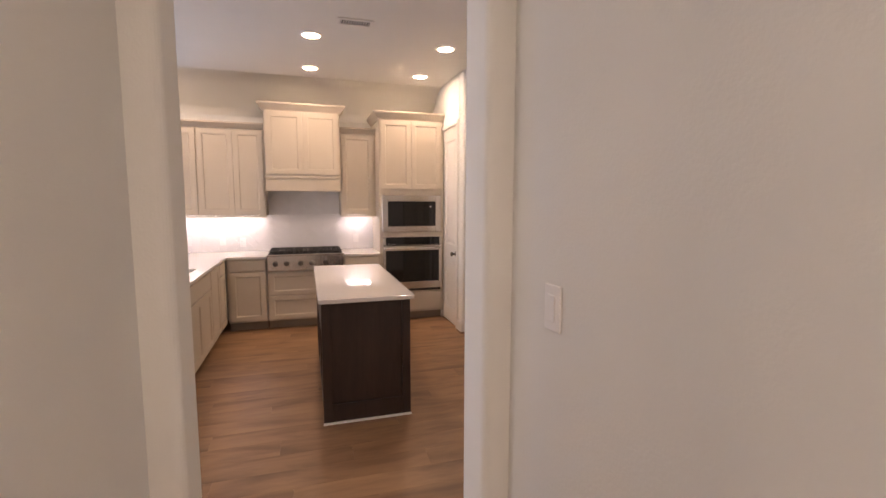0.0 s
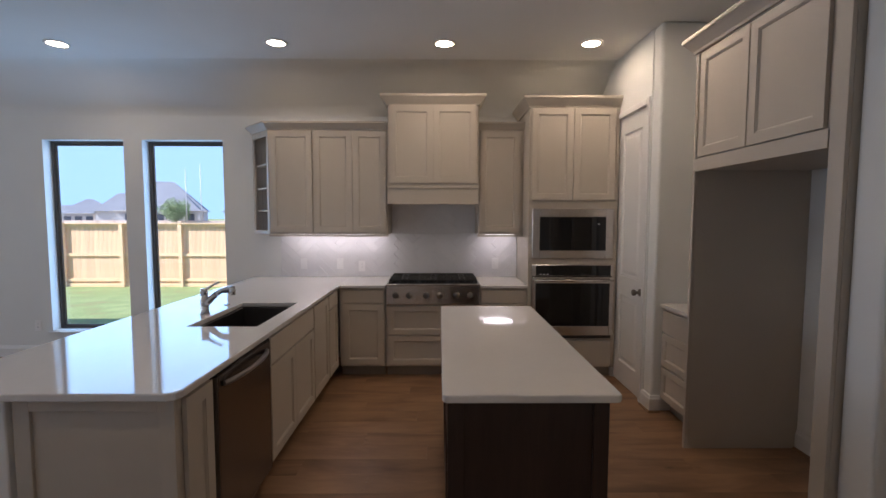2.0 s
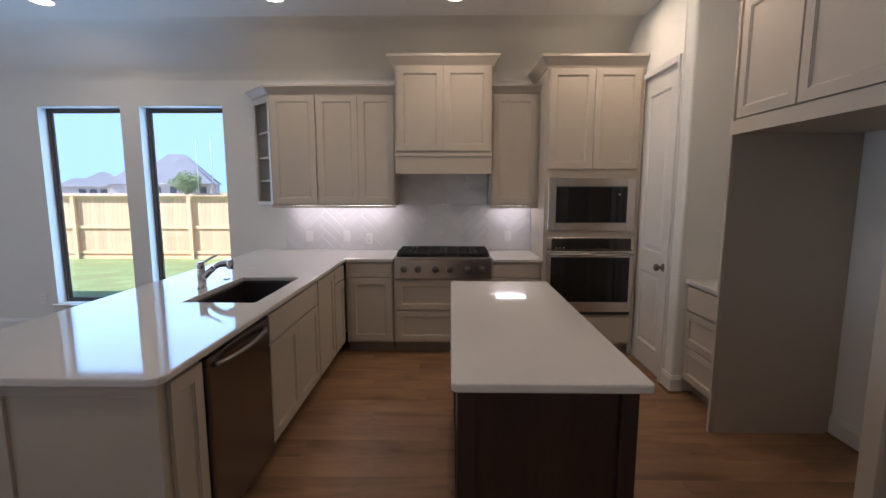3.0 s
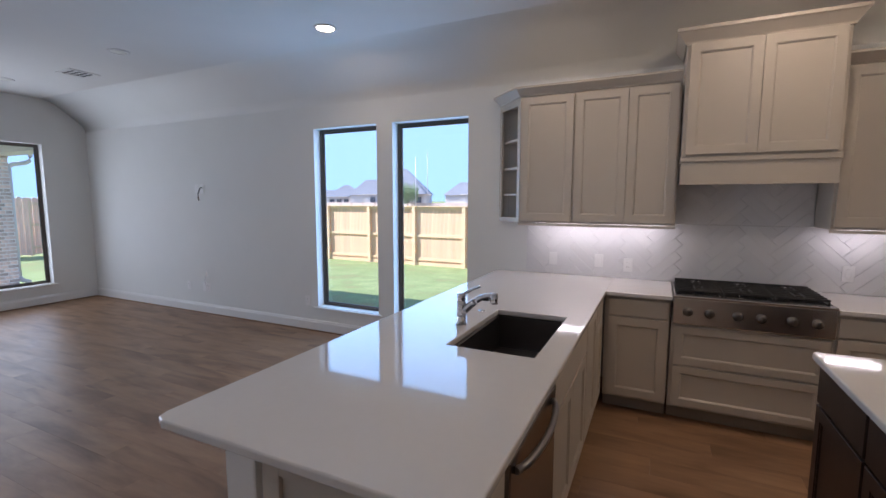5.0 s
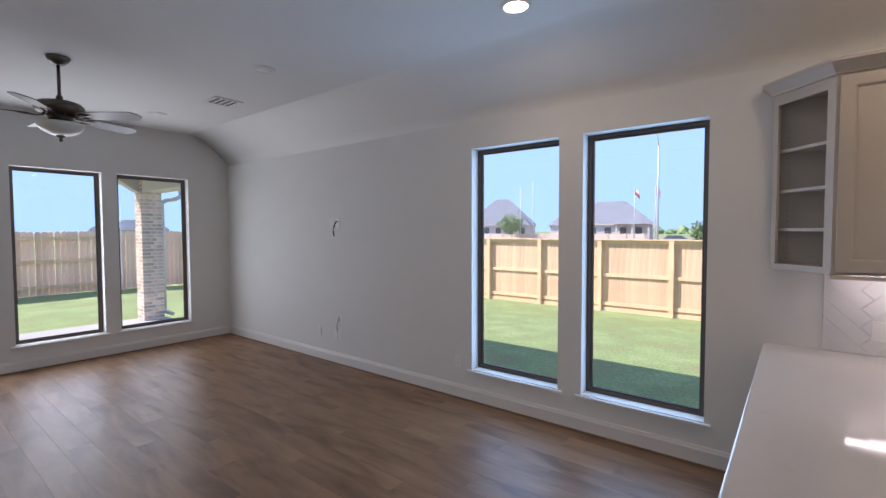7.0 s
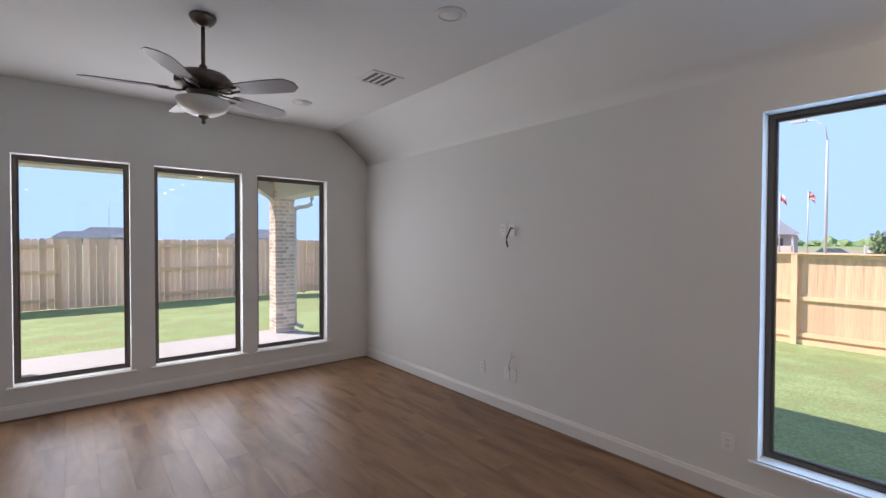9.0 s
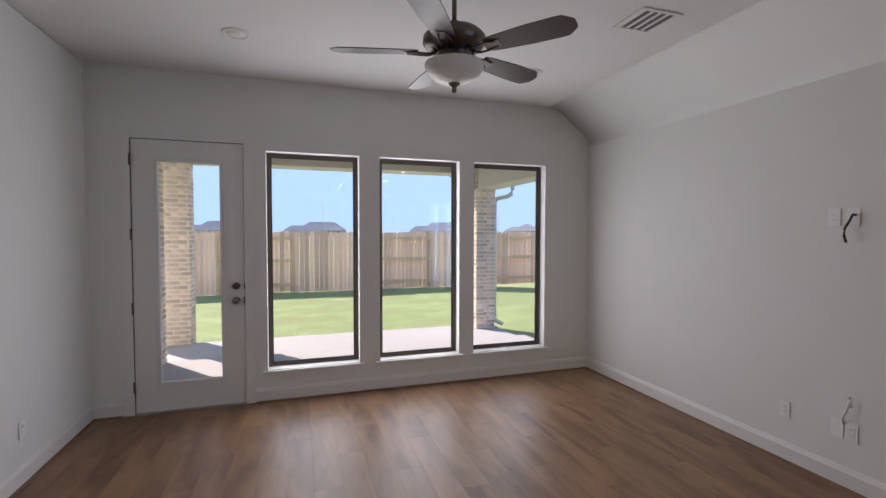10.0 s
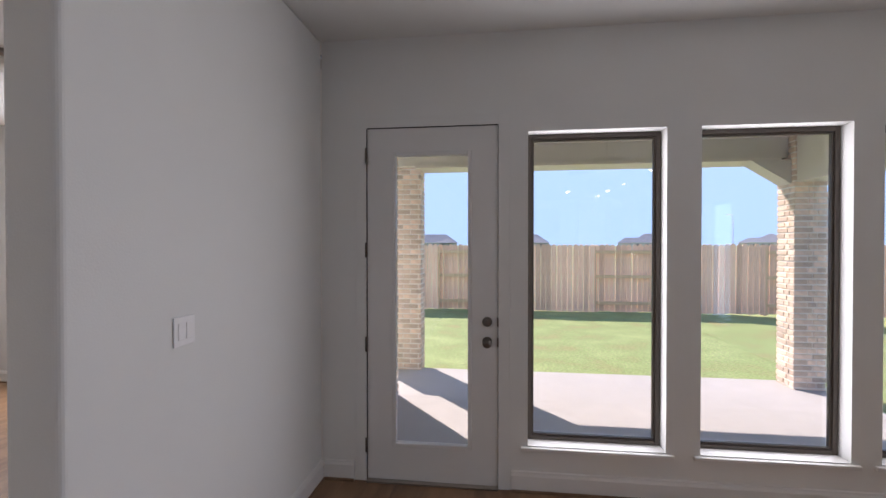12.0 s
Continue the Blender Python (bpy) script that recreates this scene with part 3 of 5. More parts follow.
def slab(name, x0, x1, z0, z1, parent, material=None):
    bm = bmesh.new()
    box(bm, x0, x1, -0.021, -0.002, z0, z1, 0.003, 2)
    return part(name, bm, material or CAB, parent)


def cabinet(name, label, w, d, z0, z1, fronts, at, toe=True, material=None, group="", category="cabinet"):
    c = thing(name, label, category, group, at)
    m = material or CAB
    b0 = z0 + 0.105 if toe else z0
    bx("body", (0, w, 0, d, b0, z1), m, c, bev=0.001)
    if toe:
        bx("toe_kick", (0.002, w - 0.002, 0.07, 0.085, z0, b0), TOEKICK, c, "toe kick darkened for its recess shade")
    for kind, x0, x1, f0, f1 in fronts:
        if kind == "slab":
            slab("drawer_front", x0, x1, f0, f1, c, m)
        elif kind == "drawer":
            shaker("drawer_front", x0, x1, f0, f1, c, m, 0.05)
        else:
            shaker("door", x0, x1, f0, f1, c, m)
    return c


CT = 0.908
CB = CT - 0.031
DEPTH = 0.62
FY = NY - DEPTH
GL = "warm greige "
# back run
cabinet("base_cabinet", GL + "base cabinet, one drawer over a door, by the cooktop", 0.435, DEPTH - 0.005, 0, CB,
        [("slab", 0.03, 0.425, 0.735, 0.858), ("door", 0.03, 0.425, 0.125, 0.722)], face(-0.73, FY), group="base cabinets")
cabinet("base_cabinet", GL + "base cabinet with two wide drawers under the cooktop", 0.905, DEPTH - 0.005, 0, 0.715,
        [("drawer", 0.022, 0.885, 0.425, 0.70), ("drawer", 0.022, 0.885, 0.125, 0.41)], face(-0.284, FY), group="base cabinets")
cabinet("base_cabinet", GL + "narrow base cabinet between cooktop and oven tower", 0.46, DEPTH - 0.005, 0, CB,
        [("slab", 0.015, 0.44, 0.735, 0.858), ("door", 0.015, 0.44, 0.125, 0.722)], face(0.622, FY), group="base cabinets")
# peninsula run, fronts towards +x
PX = -0.760
PD = 0.61
cabinet("base_cabinet", GL + "slim base cabinet at the end of the peninsula", 0.225, PD, 0, CB, [("door", 0.012, 0.212, 0.09, 0.858)], face(PX, 3.20, 0, 90), False, group="base cabinets")
sk = cabinet("sink_base_cabinet", GL + "sink base cabinet with false front and two doors", 0.91, PD, 0, CB,
             [("slab", 0.015, 0.90, 0.70, 0.858), ("door", 0.015, 0.4565, 0.125, 0.688), ("door", 0.4585, 0.90, 0.125, 0.688)], face(PX, 4.06, 0, 90), group="base cabinets")
for c in list(sk.children):
    if c.name.startswith("body"):
        bpy.data.objects.remove(c)
bm = bmesh.new()
box(bm, 0, 0.91, 0, 0.02, 0.105, CB), box(bm, 0, 0.018, 0.02, PD, 0.105, CB), box(bm, 0.892, 0.91, 0.02, PD, 0.105, CB)
box(bm, 0.018, 0.892, PD - 0.01, PD, 0.105, CB), box(bm, 0.018, 0.892, 0.02, PD - 0.01, 0.105, 0.12)
part("body", bm, CAB, sk)
cabinet("base_cabinet", GL + "narrow base cabinet with one tall door", 0.475, PD, 0, CB, [("door", 0.012, 0.463, 0.125, 0.858)], face(PX, 4.971, 0, 90), group="base cabinets")
cabinet("base_cabinet", GL + "corner base cabinet, drawer over narrow door", 0.38, PD, 0, CB, [("slab", 0.012, 0.34, 0.735, 0.858), ("door", 0.012, 0.34, 0.125, 0.722)], face(PX, 5.447, 0, 90), group="base cabinets")


# peninsula end and back panels
def peninsula_panels():
    p = thing("peninsula_panelling", GL + "end panel of the peninsula with a white corner post", "cabinet panel")
    bm = bmesh.new()
    box(bm, -1.40, -0.758, 3.179, 3.199, 0, CB, 0.001)
    part("end_panel", bm, CAB, p)
    bm = bmesh.new()
    for a in ((-1.362, -1.30, 0.14, CB), (-0.82, -0.758, 0.14, CB), (-1.30, -0.82, CB - 0.05, CB), (-1.362, -0.758, 0, 0.14)):
        box(bm, a[0], a[1], 3.164, 3.179, a[2], a[3] - 0.001, 0.0015)
    part("frame", bm, CAB, p)
    bx("post", (-1.49, -1.375, 3.15, 3.28, 0, CB - 0.001), TRIM, p, "white painted square post", 0.004)
    bx("back_panel", (-1.44, -1.395, 3.28, NY - 0.02, 0, CB), CAB, p)
    return p


peninsula_panels()


# dishwasher
def dishwasher():
    d = thing("dishwasher", "dark stainless dishwasher with bowed handle next to the sink cabinet", "dishwasher", at=face(PX, 3.442, 0, 90))
    bx("body", (0.003, 0.611, 0.002, 0.58, 0.1, CB - 0.002), BLACK, d)
    bx("toe_kick", (0.003, 0.599, 0.06, 0.075, 0.0, 0.1), BLACK, d)
    bx("door", (0.006, 0.608, -0.026, 0.001, 0.105, 0.855), DWSTEEL, d, bev=0.004, seg=2)
    bx("control_strip", (0.008, 0.606, -0.022, 0.0, 0.8555, 0.866), BLACKGLASS, d)
    bm = bmesh.new()
    tube(bm, [(0.05 + 0.5 * t, -0.030 - 0.038 * math.sin(math.pi * t) ** 0.6, 0.812) for t in [i / 14 for i in range(15)]], 0.012, 10)
    part("handle", bm, DWHANDLE, d, "dark brushed bowed handle")


dishwasher()

# worktops
def peninsula_top():
    t = thing("kitchen_worktop", "thick polished white quartz worktop on the peninsula and back cabinets", "worktop")
    bm = bmesh.new()
    x0, x1, y0, yb = -1.785, -0.725, 3.128, FY - 0.04
    sx0, sx1, sy0, sy1 = -1.26, -0.85, 4.16, 4.905
    xs, ys = [x0, sx0, sx1, x1], [y0, sy0, sy1, yb, NY - 0.002]
    grid = {}
    def v(x, y, z):
        k = (round(x, 4), round(y, 4), z)
        if k not in grid:
            grid[k] = bm.verts.new((x, y, z))
        return grid[k]
    def quad(a, b, c, d, z):
        for zz in (z, z - 0.031):
            f = [v(a, b, zz), v(c, b, zz), v(c, d, zz), v(a, d, zz)]
            bm.faces.new(f if zz == z else f[::-1])
    cells = [(xs[i], ys[j], xs[i + 1], ys[j + 1]) for i in range(3) for j in range(4) if not (i == 1 and j == 1)]
    for c in cells:
        quad(*c, CT)
    es = [e for e in bm.edges if len(e.link_faces) == 1 and e.verts[0].co.z == e.verts[1].co.z > CT - 0.01]
    for e in es:
        a, b = e.verts
        a2, b2 = grid[(round(a.co.x, 4), round(a.co.y, 4), CT - 0.031)], grid[(round(b.co.x, 4), round(b.co.y, 4), CT - 0.031)]
        bm.faces.new((a, b, b2, a2))
    bmesh.ops.recalc_face_normals(bm, faces=bm.faces[:])
    def outer(e, w):
        return all(abs(q.co.x - w[0]) < 1e-3 and abs(q.co.y - w[1]) < 1e-3 for q in e.verts)
    corner = [e for e in bm.edges if outer(e, (x0, y0)) or outer(e, (x1, y0))]
    bmesh.ops.bevel(bm, geom=corner, offset=0.045, segments=2, affect="EDGES", profile=0.5)
    rim = [e for e in bm.edges if len(e.link_faces) == 2 and abs(e.verts[0].co.z - e.verts[1].co.z) < 1e-5 and abs(e.link_faces[0].normal.z - e.link_faces[1].normal.z) > 0.5]
    bmesh.ops.bevel(bm, geom=rim, offset=0.007, segments=3, affect="EDGES", profile=0.5)
    part("peninsula_slab", bm, QUARTZ, t)
    bm = bmesh.new()
    box(bm, x1 + 0.0004, -0.283, yb, NY - 0.002, CT - 0.031, CT)
    bmesh.ops.bevel(bm, geom=[e for e in bm.edges if all(abs(v.co.y - yb) < 1e-5 for v in e.verts) and abs(e.verts[0].co.z - e.verts[1].co.z) < 1e-5], offset=0.007, segments=3, affect="EDGES", profile=0.5)
    part("back_slab", bm, QUARTZ, t)
    return t


peninsula_top()
bx("side_worktop", (0.627, 1.082, FY - 0.04, NY - 0.002, CT - 0.031, CT), QUARTZ, None, "", 0.006, 2)
tagged(bpy.data.objects["side_worktop"], "short white quartz worktop between the cooktop and the oven tower", "worktop")


def sink():
    s = thing("sink", "deep undermount sink of dark brushed steel set in the white worktop", "sink")
    bm = bmesh.new()
    x0, x1, y0, y1, zt, zb = -1.265, -0.845, 4.155, 4.91, CT - 0.033, 0.67
    o = [(x0, y0), (x1, y0), (x1, y1), (x0, y1)]
    i = [(x0 + 0.015, y0 + 0.015), (x1 - 0.015, y0 + 0.015), (x1 - 0.015, y1 - 0.015), (x0 + 0.015, y1 - 0.015)]
    rings = [[bm.verts.new((x, y, z)) for x, y in p] for p, z in ((o, zt), (i, zt - 0.005), (i, zb + 0.01), (i, zb), (o, zb - 0.004), (o, zt - 0.004))]
    for k in (0, 1):
        for j in range(4):
            bm.faces.new((rings[k][j], rings[k][(j + 1) % 4], rings[k + 1][(j + 1) % 4], rings[k + 1][j]))
    bm.faces.new(rings[2])
    for j in range(4):
        bm.faces.new((rings[5][j], rings[5][(j + 1) % 4], rings[4][(j + 1) % 4], rings[4][j]))
    bm.faces.new(rings[4])
    bmesh.ops.bevel(bm, geom=[e for e in bm.edges if {v.co.z for v in e.verts} == {zt - 0.005, zb + 0.01}], offset=0.02, segments=3, affect="EDGES")
    part("basin", bm, GRIME, s)
    bm = bmesh.new()
    lathe(bm, [(0.045, zb + 0.010), (0.045, zb + 0.014), (0.034, zb + 0.012), (0.003, zb + 0.0115)], (-1.10, 4.53, 0))
    part("drain", bm, STEEL, s)


sink()


def faucet():
    x, y = -1.332, 4.497
    f = thing("kitchen_faucet", "chrome single-lever pull-out faucet behind the sink", "faucet")
    bm = bmesh.new()
    lathe(bm, [(0.031, CT + 0.001), (0.031, CT + 0.007), (0.0265, CT + 0.011), (0.0255, CT + 0.060), (0.0240, CT + 0.128), (0.0235, CT + 0.131)], (x, y, 0))
    part("column", bm, CHROME, f)
    bm = bmesh.new()
    lathe(bm, [(0.0225, CT + 0.1312), (0.0225, CT + 0.1335), (0.0235, CT + 0.1345), (0.0240, CT + 0.166), (0.0220, CT + 0.172), (0.001, CT + 0.174)], (x, y, 0))
    part("valve_cap", bm, CHROME, f)
    def arc(t):
        return (x + 0.008 + 0.162 * t, y + 0.018 * t, CT + 0.068 + 0.098 * math.sin(min(1.0, t * 1.12) * math.pi / 2))
    bm = bmesh.new()
    tube(bm, [arc(k / 10) for k in range(5)], [0.0235, 0.0225, 0.0210, 0.0195, 0.0185], 16)
    part("spout", bm, CHROME, f)
    bm = bmesh.new()
    tube(bm, [arc(0.40), arc(0.415)], [0.0175, 0.0175], 16)
    part("spout_joint", bm, SLOT, f, "thin dark joint ring")
    bm = bmesh.new()
    tube(bm, [arc(0.415 + 0.585 * k / 6) for k in range(7)], [0.0185, 0.0175, 0.0168, 0.0165, 0.0165, 0.0170, 0.0170], 16)
    part("pull_out_wand", bm, CHROME, f)
    bm = bmesh.new()
    lathe(bm, [(0.012, CT + 0.126), (0.0215, CT + 0.128), (0.0225, CT + 0.135), (0.0225, CT + 0.178), (0.020, CT + 0.184), (0.002, CT + 0.185)], (x + 0.176, y + 0.020, 0), 20)
    part("spray_head", bm, CHROME, f)
    bm = bmesh.new()
    box(bm, x + 0.105, x + 0.150, y + 0.004, y + 0.026, CT + 0.141, CT + 0.147, 0.002)
    part("spray_button", bm, SLOT, f, "dark rubber spray button")
    bm = bmesh.new()
    tube(bm, [(x + 0.006, y, CT + 0.160), (x + 0.030, y + 0.004, CT + 0.178), (x + 0.060, y + 0.006, CT + 0.196), (x + 0.096, y + 0.010, CT + 0.213), (x + 0.104, y + 0.010, CT + 0.214)], [0.012, 0.0085, 0.0065, 0.0075, 0.004], 12)
    part("lever", bm, CHROME, f)
    b = thing("air_switch", "small round chrome air switch button on the worktop by the sink", "button")
    bm = bmesh.new()
    lathe(bm, [(0.024, CT + 0.001), (0.022, CT + 0.006), (0.012, CT + 0.008), (0.002, CT + 0.008)], (-1.335, 4.82, 0))
    part("cap", bm, CHROME, b)


faucet()


# gas cooktop with front controls
def cooktop():
    c = thing("gas_cooktop", "stainless gas rangetop with six knobs and black cast-iron grates", "cooktop", at=face(-0.279, FY))
    w = 0.902
    bm = bmesh.new()
    box(bm, 0, w, -0.035, 0.02, 0.72, 0.905, 0.006, 2)
    part("control_panel", bm, STEEL, c, "brushed stainless control panel")
    bx("body", (0.004, w - 0.004, 0.02, 0.55, 0.72, 0.918), STEEL, c, bev=0.002)
    bx("burner_tray", (0.012, w - 0.012, 0.03, 0.545, 0.918, 0.924), BLACKGLASS, c, "black enamel tray")
    bx("front_lip", (0, w, -0.045, 0.025, 0.905, 0.922), STEEL, c, bev=0.006, seg=2)
    for k in range(6):
        x = (0.092, 0.222, 0.385, 0.515, 0.678, 0.808)[k]
        bm = bmesh.new()
        lathe(bm, [(0.031, -0.0355), (0.031, -0.041), (0.024, -0.043), (0.022, -0.070), (0.019, -0.073), (0.002, -0.073)], (x, 0, 0.809), 24, "Y")
        box(bm, x - 0.004, x + 0.004, -0.077, -0.05, 0.809 - 0.022, 0.809 + 0.022, 0.002)
        part("knob", bm, KNOB, c, "dark metal control knob")
    for k in range(3):
        g0, g1 = 0.02 + k * 0.288, 0.02 + k * 0.288 + 0.285
        bm = bmesh.new()
        zt = 0.955
        xm = (g0 + g1) / 2
        for j in range(8):
            yb = 0.040 + j * 0.0695
            for u0, u1 in (((g0, xm - 0.032), (xm + 0.032, g1)) if j in (2, 6) else ((g0, g1),)):
                box(bm, u0, u1, yb, yb + 0.011, zt - 0.014, zt, 0.002)
        for xx in (g0 + 0.004, g1 - 0.015):
            box(bm, xx, xx + 0.011, 0.051, 0.5265, zt - 0.024, zt - 0.012)
        for yc in (0.165, 0.41):
            for sx in (-1, 1):
                box(bm, xm + sx * 0.026 - 0.005, xm + sx * 0.026 + 0.005, yc - 0.075, yc + 0.075, zt - 0.0145, zt - 0.002)
        for xx in (g0 + 0.0065, g1 - 0.0065):
            for yy in (0.0465, 0.5315):
                box(bm, xx - 0.005, xx + 0.005, yy - 0.005, yy + 0.005, 0.924, zt - 0.016)
        part("grate", bm, BLACK, c, "black cast-iron grate")
        for yc in (0.165, 0.41):
            bm = bmesh.new()
            lathe(bm, [(0.045, 0.9245), (0.043, 0.935), (0.03, 0.937), (0.03, 0.944), (0.002, 0.962)], (xm, yc, 0), 20)
            part("burner", bm, BLACK, c)
    return c


cooktop()


# wall cabinets
UD = 0.35
UY = NY - UD
cabinet("wall_cabinet", GL + "wide wall cabinet with three doors beside the hood", 1.20, UD - 0.012, 1.385, 2.43,
        [("door", 0.018, 0.44, 1.402, 2.418), ("door", 0.456, 0.843, 1.402, 2.418), ("door", 0.847, 1.185, 1.402, 2.418)], face(-1.487, UY), False, group="wall cabinets")
cabinet("wall_cabinet", GL + "single-door wall cabinet between hood and oven tower", 0.455, UD - 0.012, 1.385, 2.43,
        [("door", 0.015, 0.422, 1.402, 2.418)], face(0.625, UY), False, group="wall cabinets")


def under_rail(x0, x1):
    r = bx("light_rail", (x0, x1, UY - 0.018, UY + 0.004, 1.362, 1.3845), CAB, None, "", 0.003)
    tagged(r, GL + "light rail moulding under the wall cabinets", "moulding")
    s = bx("under_cabinet_light", (x0 + 0.1, x1 - 0.06, 6.28, 6.31, 1.362, 1.384), LEDSTRIP, None)
    tagged(s, "slim glowing white light bar under the wall cabinets", "light")


under_rail(-1.49, -0.285)
under_rail(0.62, 1.08)


def angled_shelf():
    s = thing("open_end_shelf", GL + "angled open end shelf beside the wall cabinets", "shelf unit")
    yb, yf = NY - 0.013, UY
    xa, xb = -1.755, -1.489
    A, B = Vector((xa, yb - 0.06)), Vector((xb, yf))
    z0, z1 = 1.385, 2.43
    bx("back", (xa, xb, yb - 0.012, yb, z0, z1), CABIN, s)
    bx("side", (xb - 0.016, xb, yf + 0.02, yb - 0.012, z0, z1), CABIN, s)
    def plate(name, za, zb, inset, m):
        d = (B - A).normalized()
        n = Vector((-d.y, d.x)) * inset
        if n.y < 0:
            n = -n
        a, b = A + n, B + n
        bm = bmesh.new()
        prism(bm, [(a.x + 0.02 * (inset > 0), a.y), (b.x - 0.018 * (inset > 0), b.y), (b.x - 0.018 * (inset > 0), yb - 0.013), (a.x + 0.02 * (inset > 0), yb - 0.013)], za, zb)
        part(name, bm, m, s)
    plate("bottom", z0, z0 + 0.035, 0, CAB)
    plate("top", z1 - 0.03, z1, 0, CAB)
    for z in (1.615, 1.845, 2.085):
        plate("shelf", z, z + 0.018, 0.02, CAB)
    d = (B - A)
    L = d.length
    u = d / L
    n = Vector((u.y, -u.x))
    def stile(t0, t1, za, zb):
        bm = bmesh.new()
        p, q = A + u * t0, A + u * t1
        prism(bm, [(p.x, p.y), (p.x - n.x * 0.018, p.y - n.y * 0.018), (q.x - n.x * 0.018, q.y - n.y * 0.018), (q.x, q.y)][::-1], za, zb)
        part("face_frame", bm, CAB, s)
    stile(-0.004, 0.03, z0 + 0.036, z1 - 0.031)
    stile(L - 0.042, L + 0.004, z0 + 0.036, z1 - 0.031)
    stile(0.03, L - 0.042, z1 - 0.06, z1 - 0.031)
    bm = bmesh.new()
    prism(bm, [(xa, yb - 0.06), (xa + 0.016, yb - 0.06), (xa + 0.016, yb - 0.012), (xa, yb - 0.012)], z0 + 0.036, z1 - 0.031)
    part("side", bm, CABIN, s)
    for k in range(26):
        z = 1.45 + k * 0.032
        bm = bmesh.new()
        rod(bm, (xa + 0.075, yb - 0.0125, z), (xa + 0.075, yb - 0.0135, z), 0.003, seg=6)
        part("pin_hole", bm, SLOT, s, "dark shelf pin hole")
        bm = bmesh.new()
        rod(bm, (xb - 0.0165, yb - 0.10, z), (xb - 0.0175, yb - 0.10, z), 0.003, seg=6)
        part("pin_hole", bm, SLOT, s, "dark shelf pin hole")


angled_shelf()

CROWN = [(-0.002, 0.0), (0.012, 0.0), (0.016, 0.015), (0.058, 0.072), (0.066, 0.078), (0.066, 0.10), (-0.002, 0.10)]


def crown(path, z, label, tall=1.0):
    bm = bmesh.new()
    extrude_profile(bm, [(o, z + u * tall) for o, u in CROWN], path)
    return tagged(part("crown_moulding", bm, CAB), label, "moulding", "crown mouldings")


crown([(-1.755, NY - 0.012, -1, 0), (-1.755, NY - 0.073, -0.95, -0.45), (-1.487, UY, -0.40, -1), (-0.288, UY, 0, -1)], 2.431, GL + "crown moulding over the wide wall cabinet", 0.72)
crown([(0.625, UY, 0, -1), (1.082, UY, 0, -1)], 2.431, GL + "crown moulding over the narrow wall cabinet", 0.72)


# hood
def hood():
    x0, w, y = -0.275, 0.893, 5.99
    h = thing("range_hood_cabinet", GL + "two-door hood cabinet with apron over the cooktop", "range hood", at=face(x0, y))
    d = NY - y - 0.012
    bx("body", (0, w, 0, d, 1.85, 2.6445), CAB, h, bev=0.001)
    shaker("door", 0.022, w / 2 - 0.002, 1.895, 2.643, h)
    shaker("door", w / 2 + 0.002, w - 0.022, 1.895, 2.643, h)
    bx("ledge", (-0.008, w + 0.008, -0.012, d, 1.845, 1.88), CAB, h, bev=0.003)
    bx("apron", (0.0, w, 0.0, 0.02, 1.70, 1.8445), CAB, h, bev=0.001)
    bx("side_panel", (0.0, 0.02, 0.02, d, 1.70, 1.8445), CAB, h)
    bx("side_panel", (w - 0.02, w, 0.02, d, 1.70, 1.8445), CAB, h)
    bx("bottom_trim", (-0.004, w + 0.004, -0.006, 0.012, 1.687, 1.6995), CAB, h)
    bx("hood_insert", (0.021, w - 0.021, 0.021, d - 0.01, 1.74, 1.80), STEEL, h, "stainless hood insert")


hood()
crown([(-0.275, NY - 0.013, -1, 0), (-0.275, 5.99, -1, -1), (0.618, 5.99, 1, -1), (0.618, NY - 0.013, 1, 0)], 2.645, GL + "crown moulding on the range hood")


# oven tower
def tower():
    x0, w, y = 1.083, 0.845, 5.80
    d = NY - y - 0.003
    t = thing("oven_tower_cabinet", GL + "tall oven cabinet with two doors above the microwave", "cabinet", at=face(x0, y))
    bx("body", (0, w, 0.012, d, 0.105, 2.582), CAB, t)
    bx("toe_kick", (0.002, w - 0.002, 0.07, 0.085, 0.0, 0.105), TOEKICK, t, "toe kick darkened for its recess shade")
    bm = bmesh.new()
    for a in ((0, 0.03, 0.105, 2.582), (w - 0.026, w, 0.105, 2.582), (0.03, w - 0.026, 1.645, 1.73), (0.03, w - 0.026, 2.57, 2.59), (0.03, w - 0.026, 1.115, 1.165), (0.03, w - 0.026, 0.375, 0.402)):
        box(bm, a[0], a[1], 0, 0.0115, a[2], a[3])
    part("face_frame", bm, CAB, t)
    shaker("door", 0.018, 0.408, 1.72, 2.578, t)
    shaker("door", 0.412, 0.806, 1.72, 2.578, t)
    slab("drawer_front", 0.02, 0.806, 0.14, 0.372, t)


tower()
crown([(1.083, NY - 0.013, -1, 0), (1.083, 5.80, -1, -1), (1.928, 5.80, 0, -1)], 2.583, GL + "crown moulding on the oven tower")


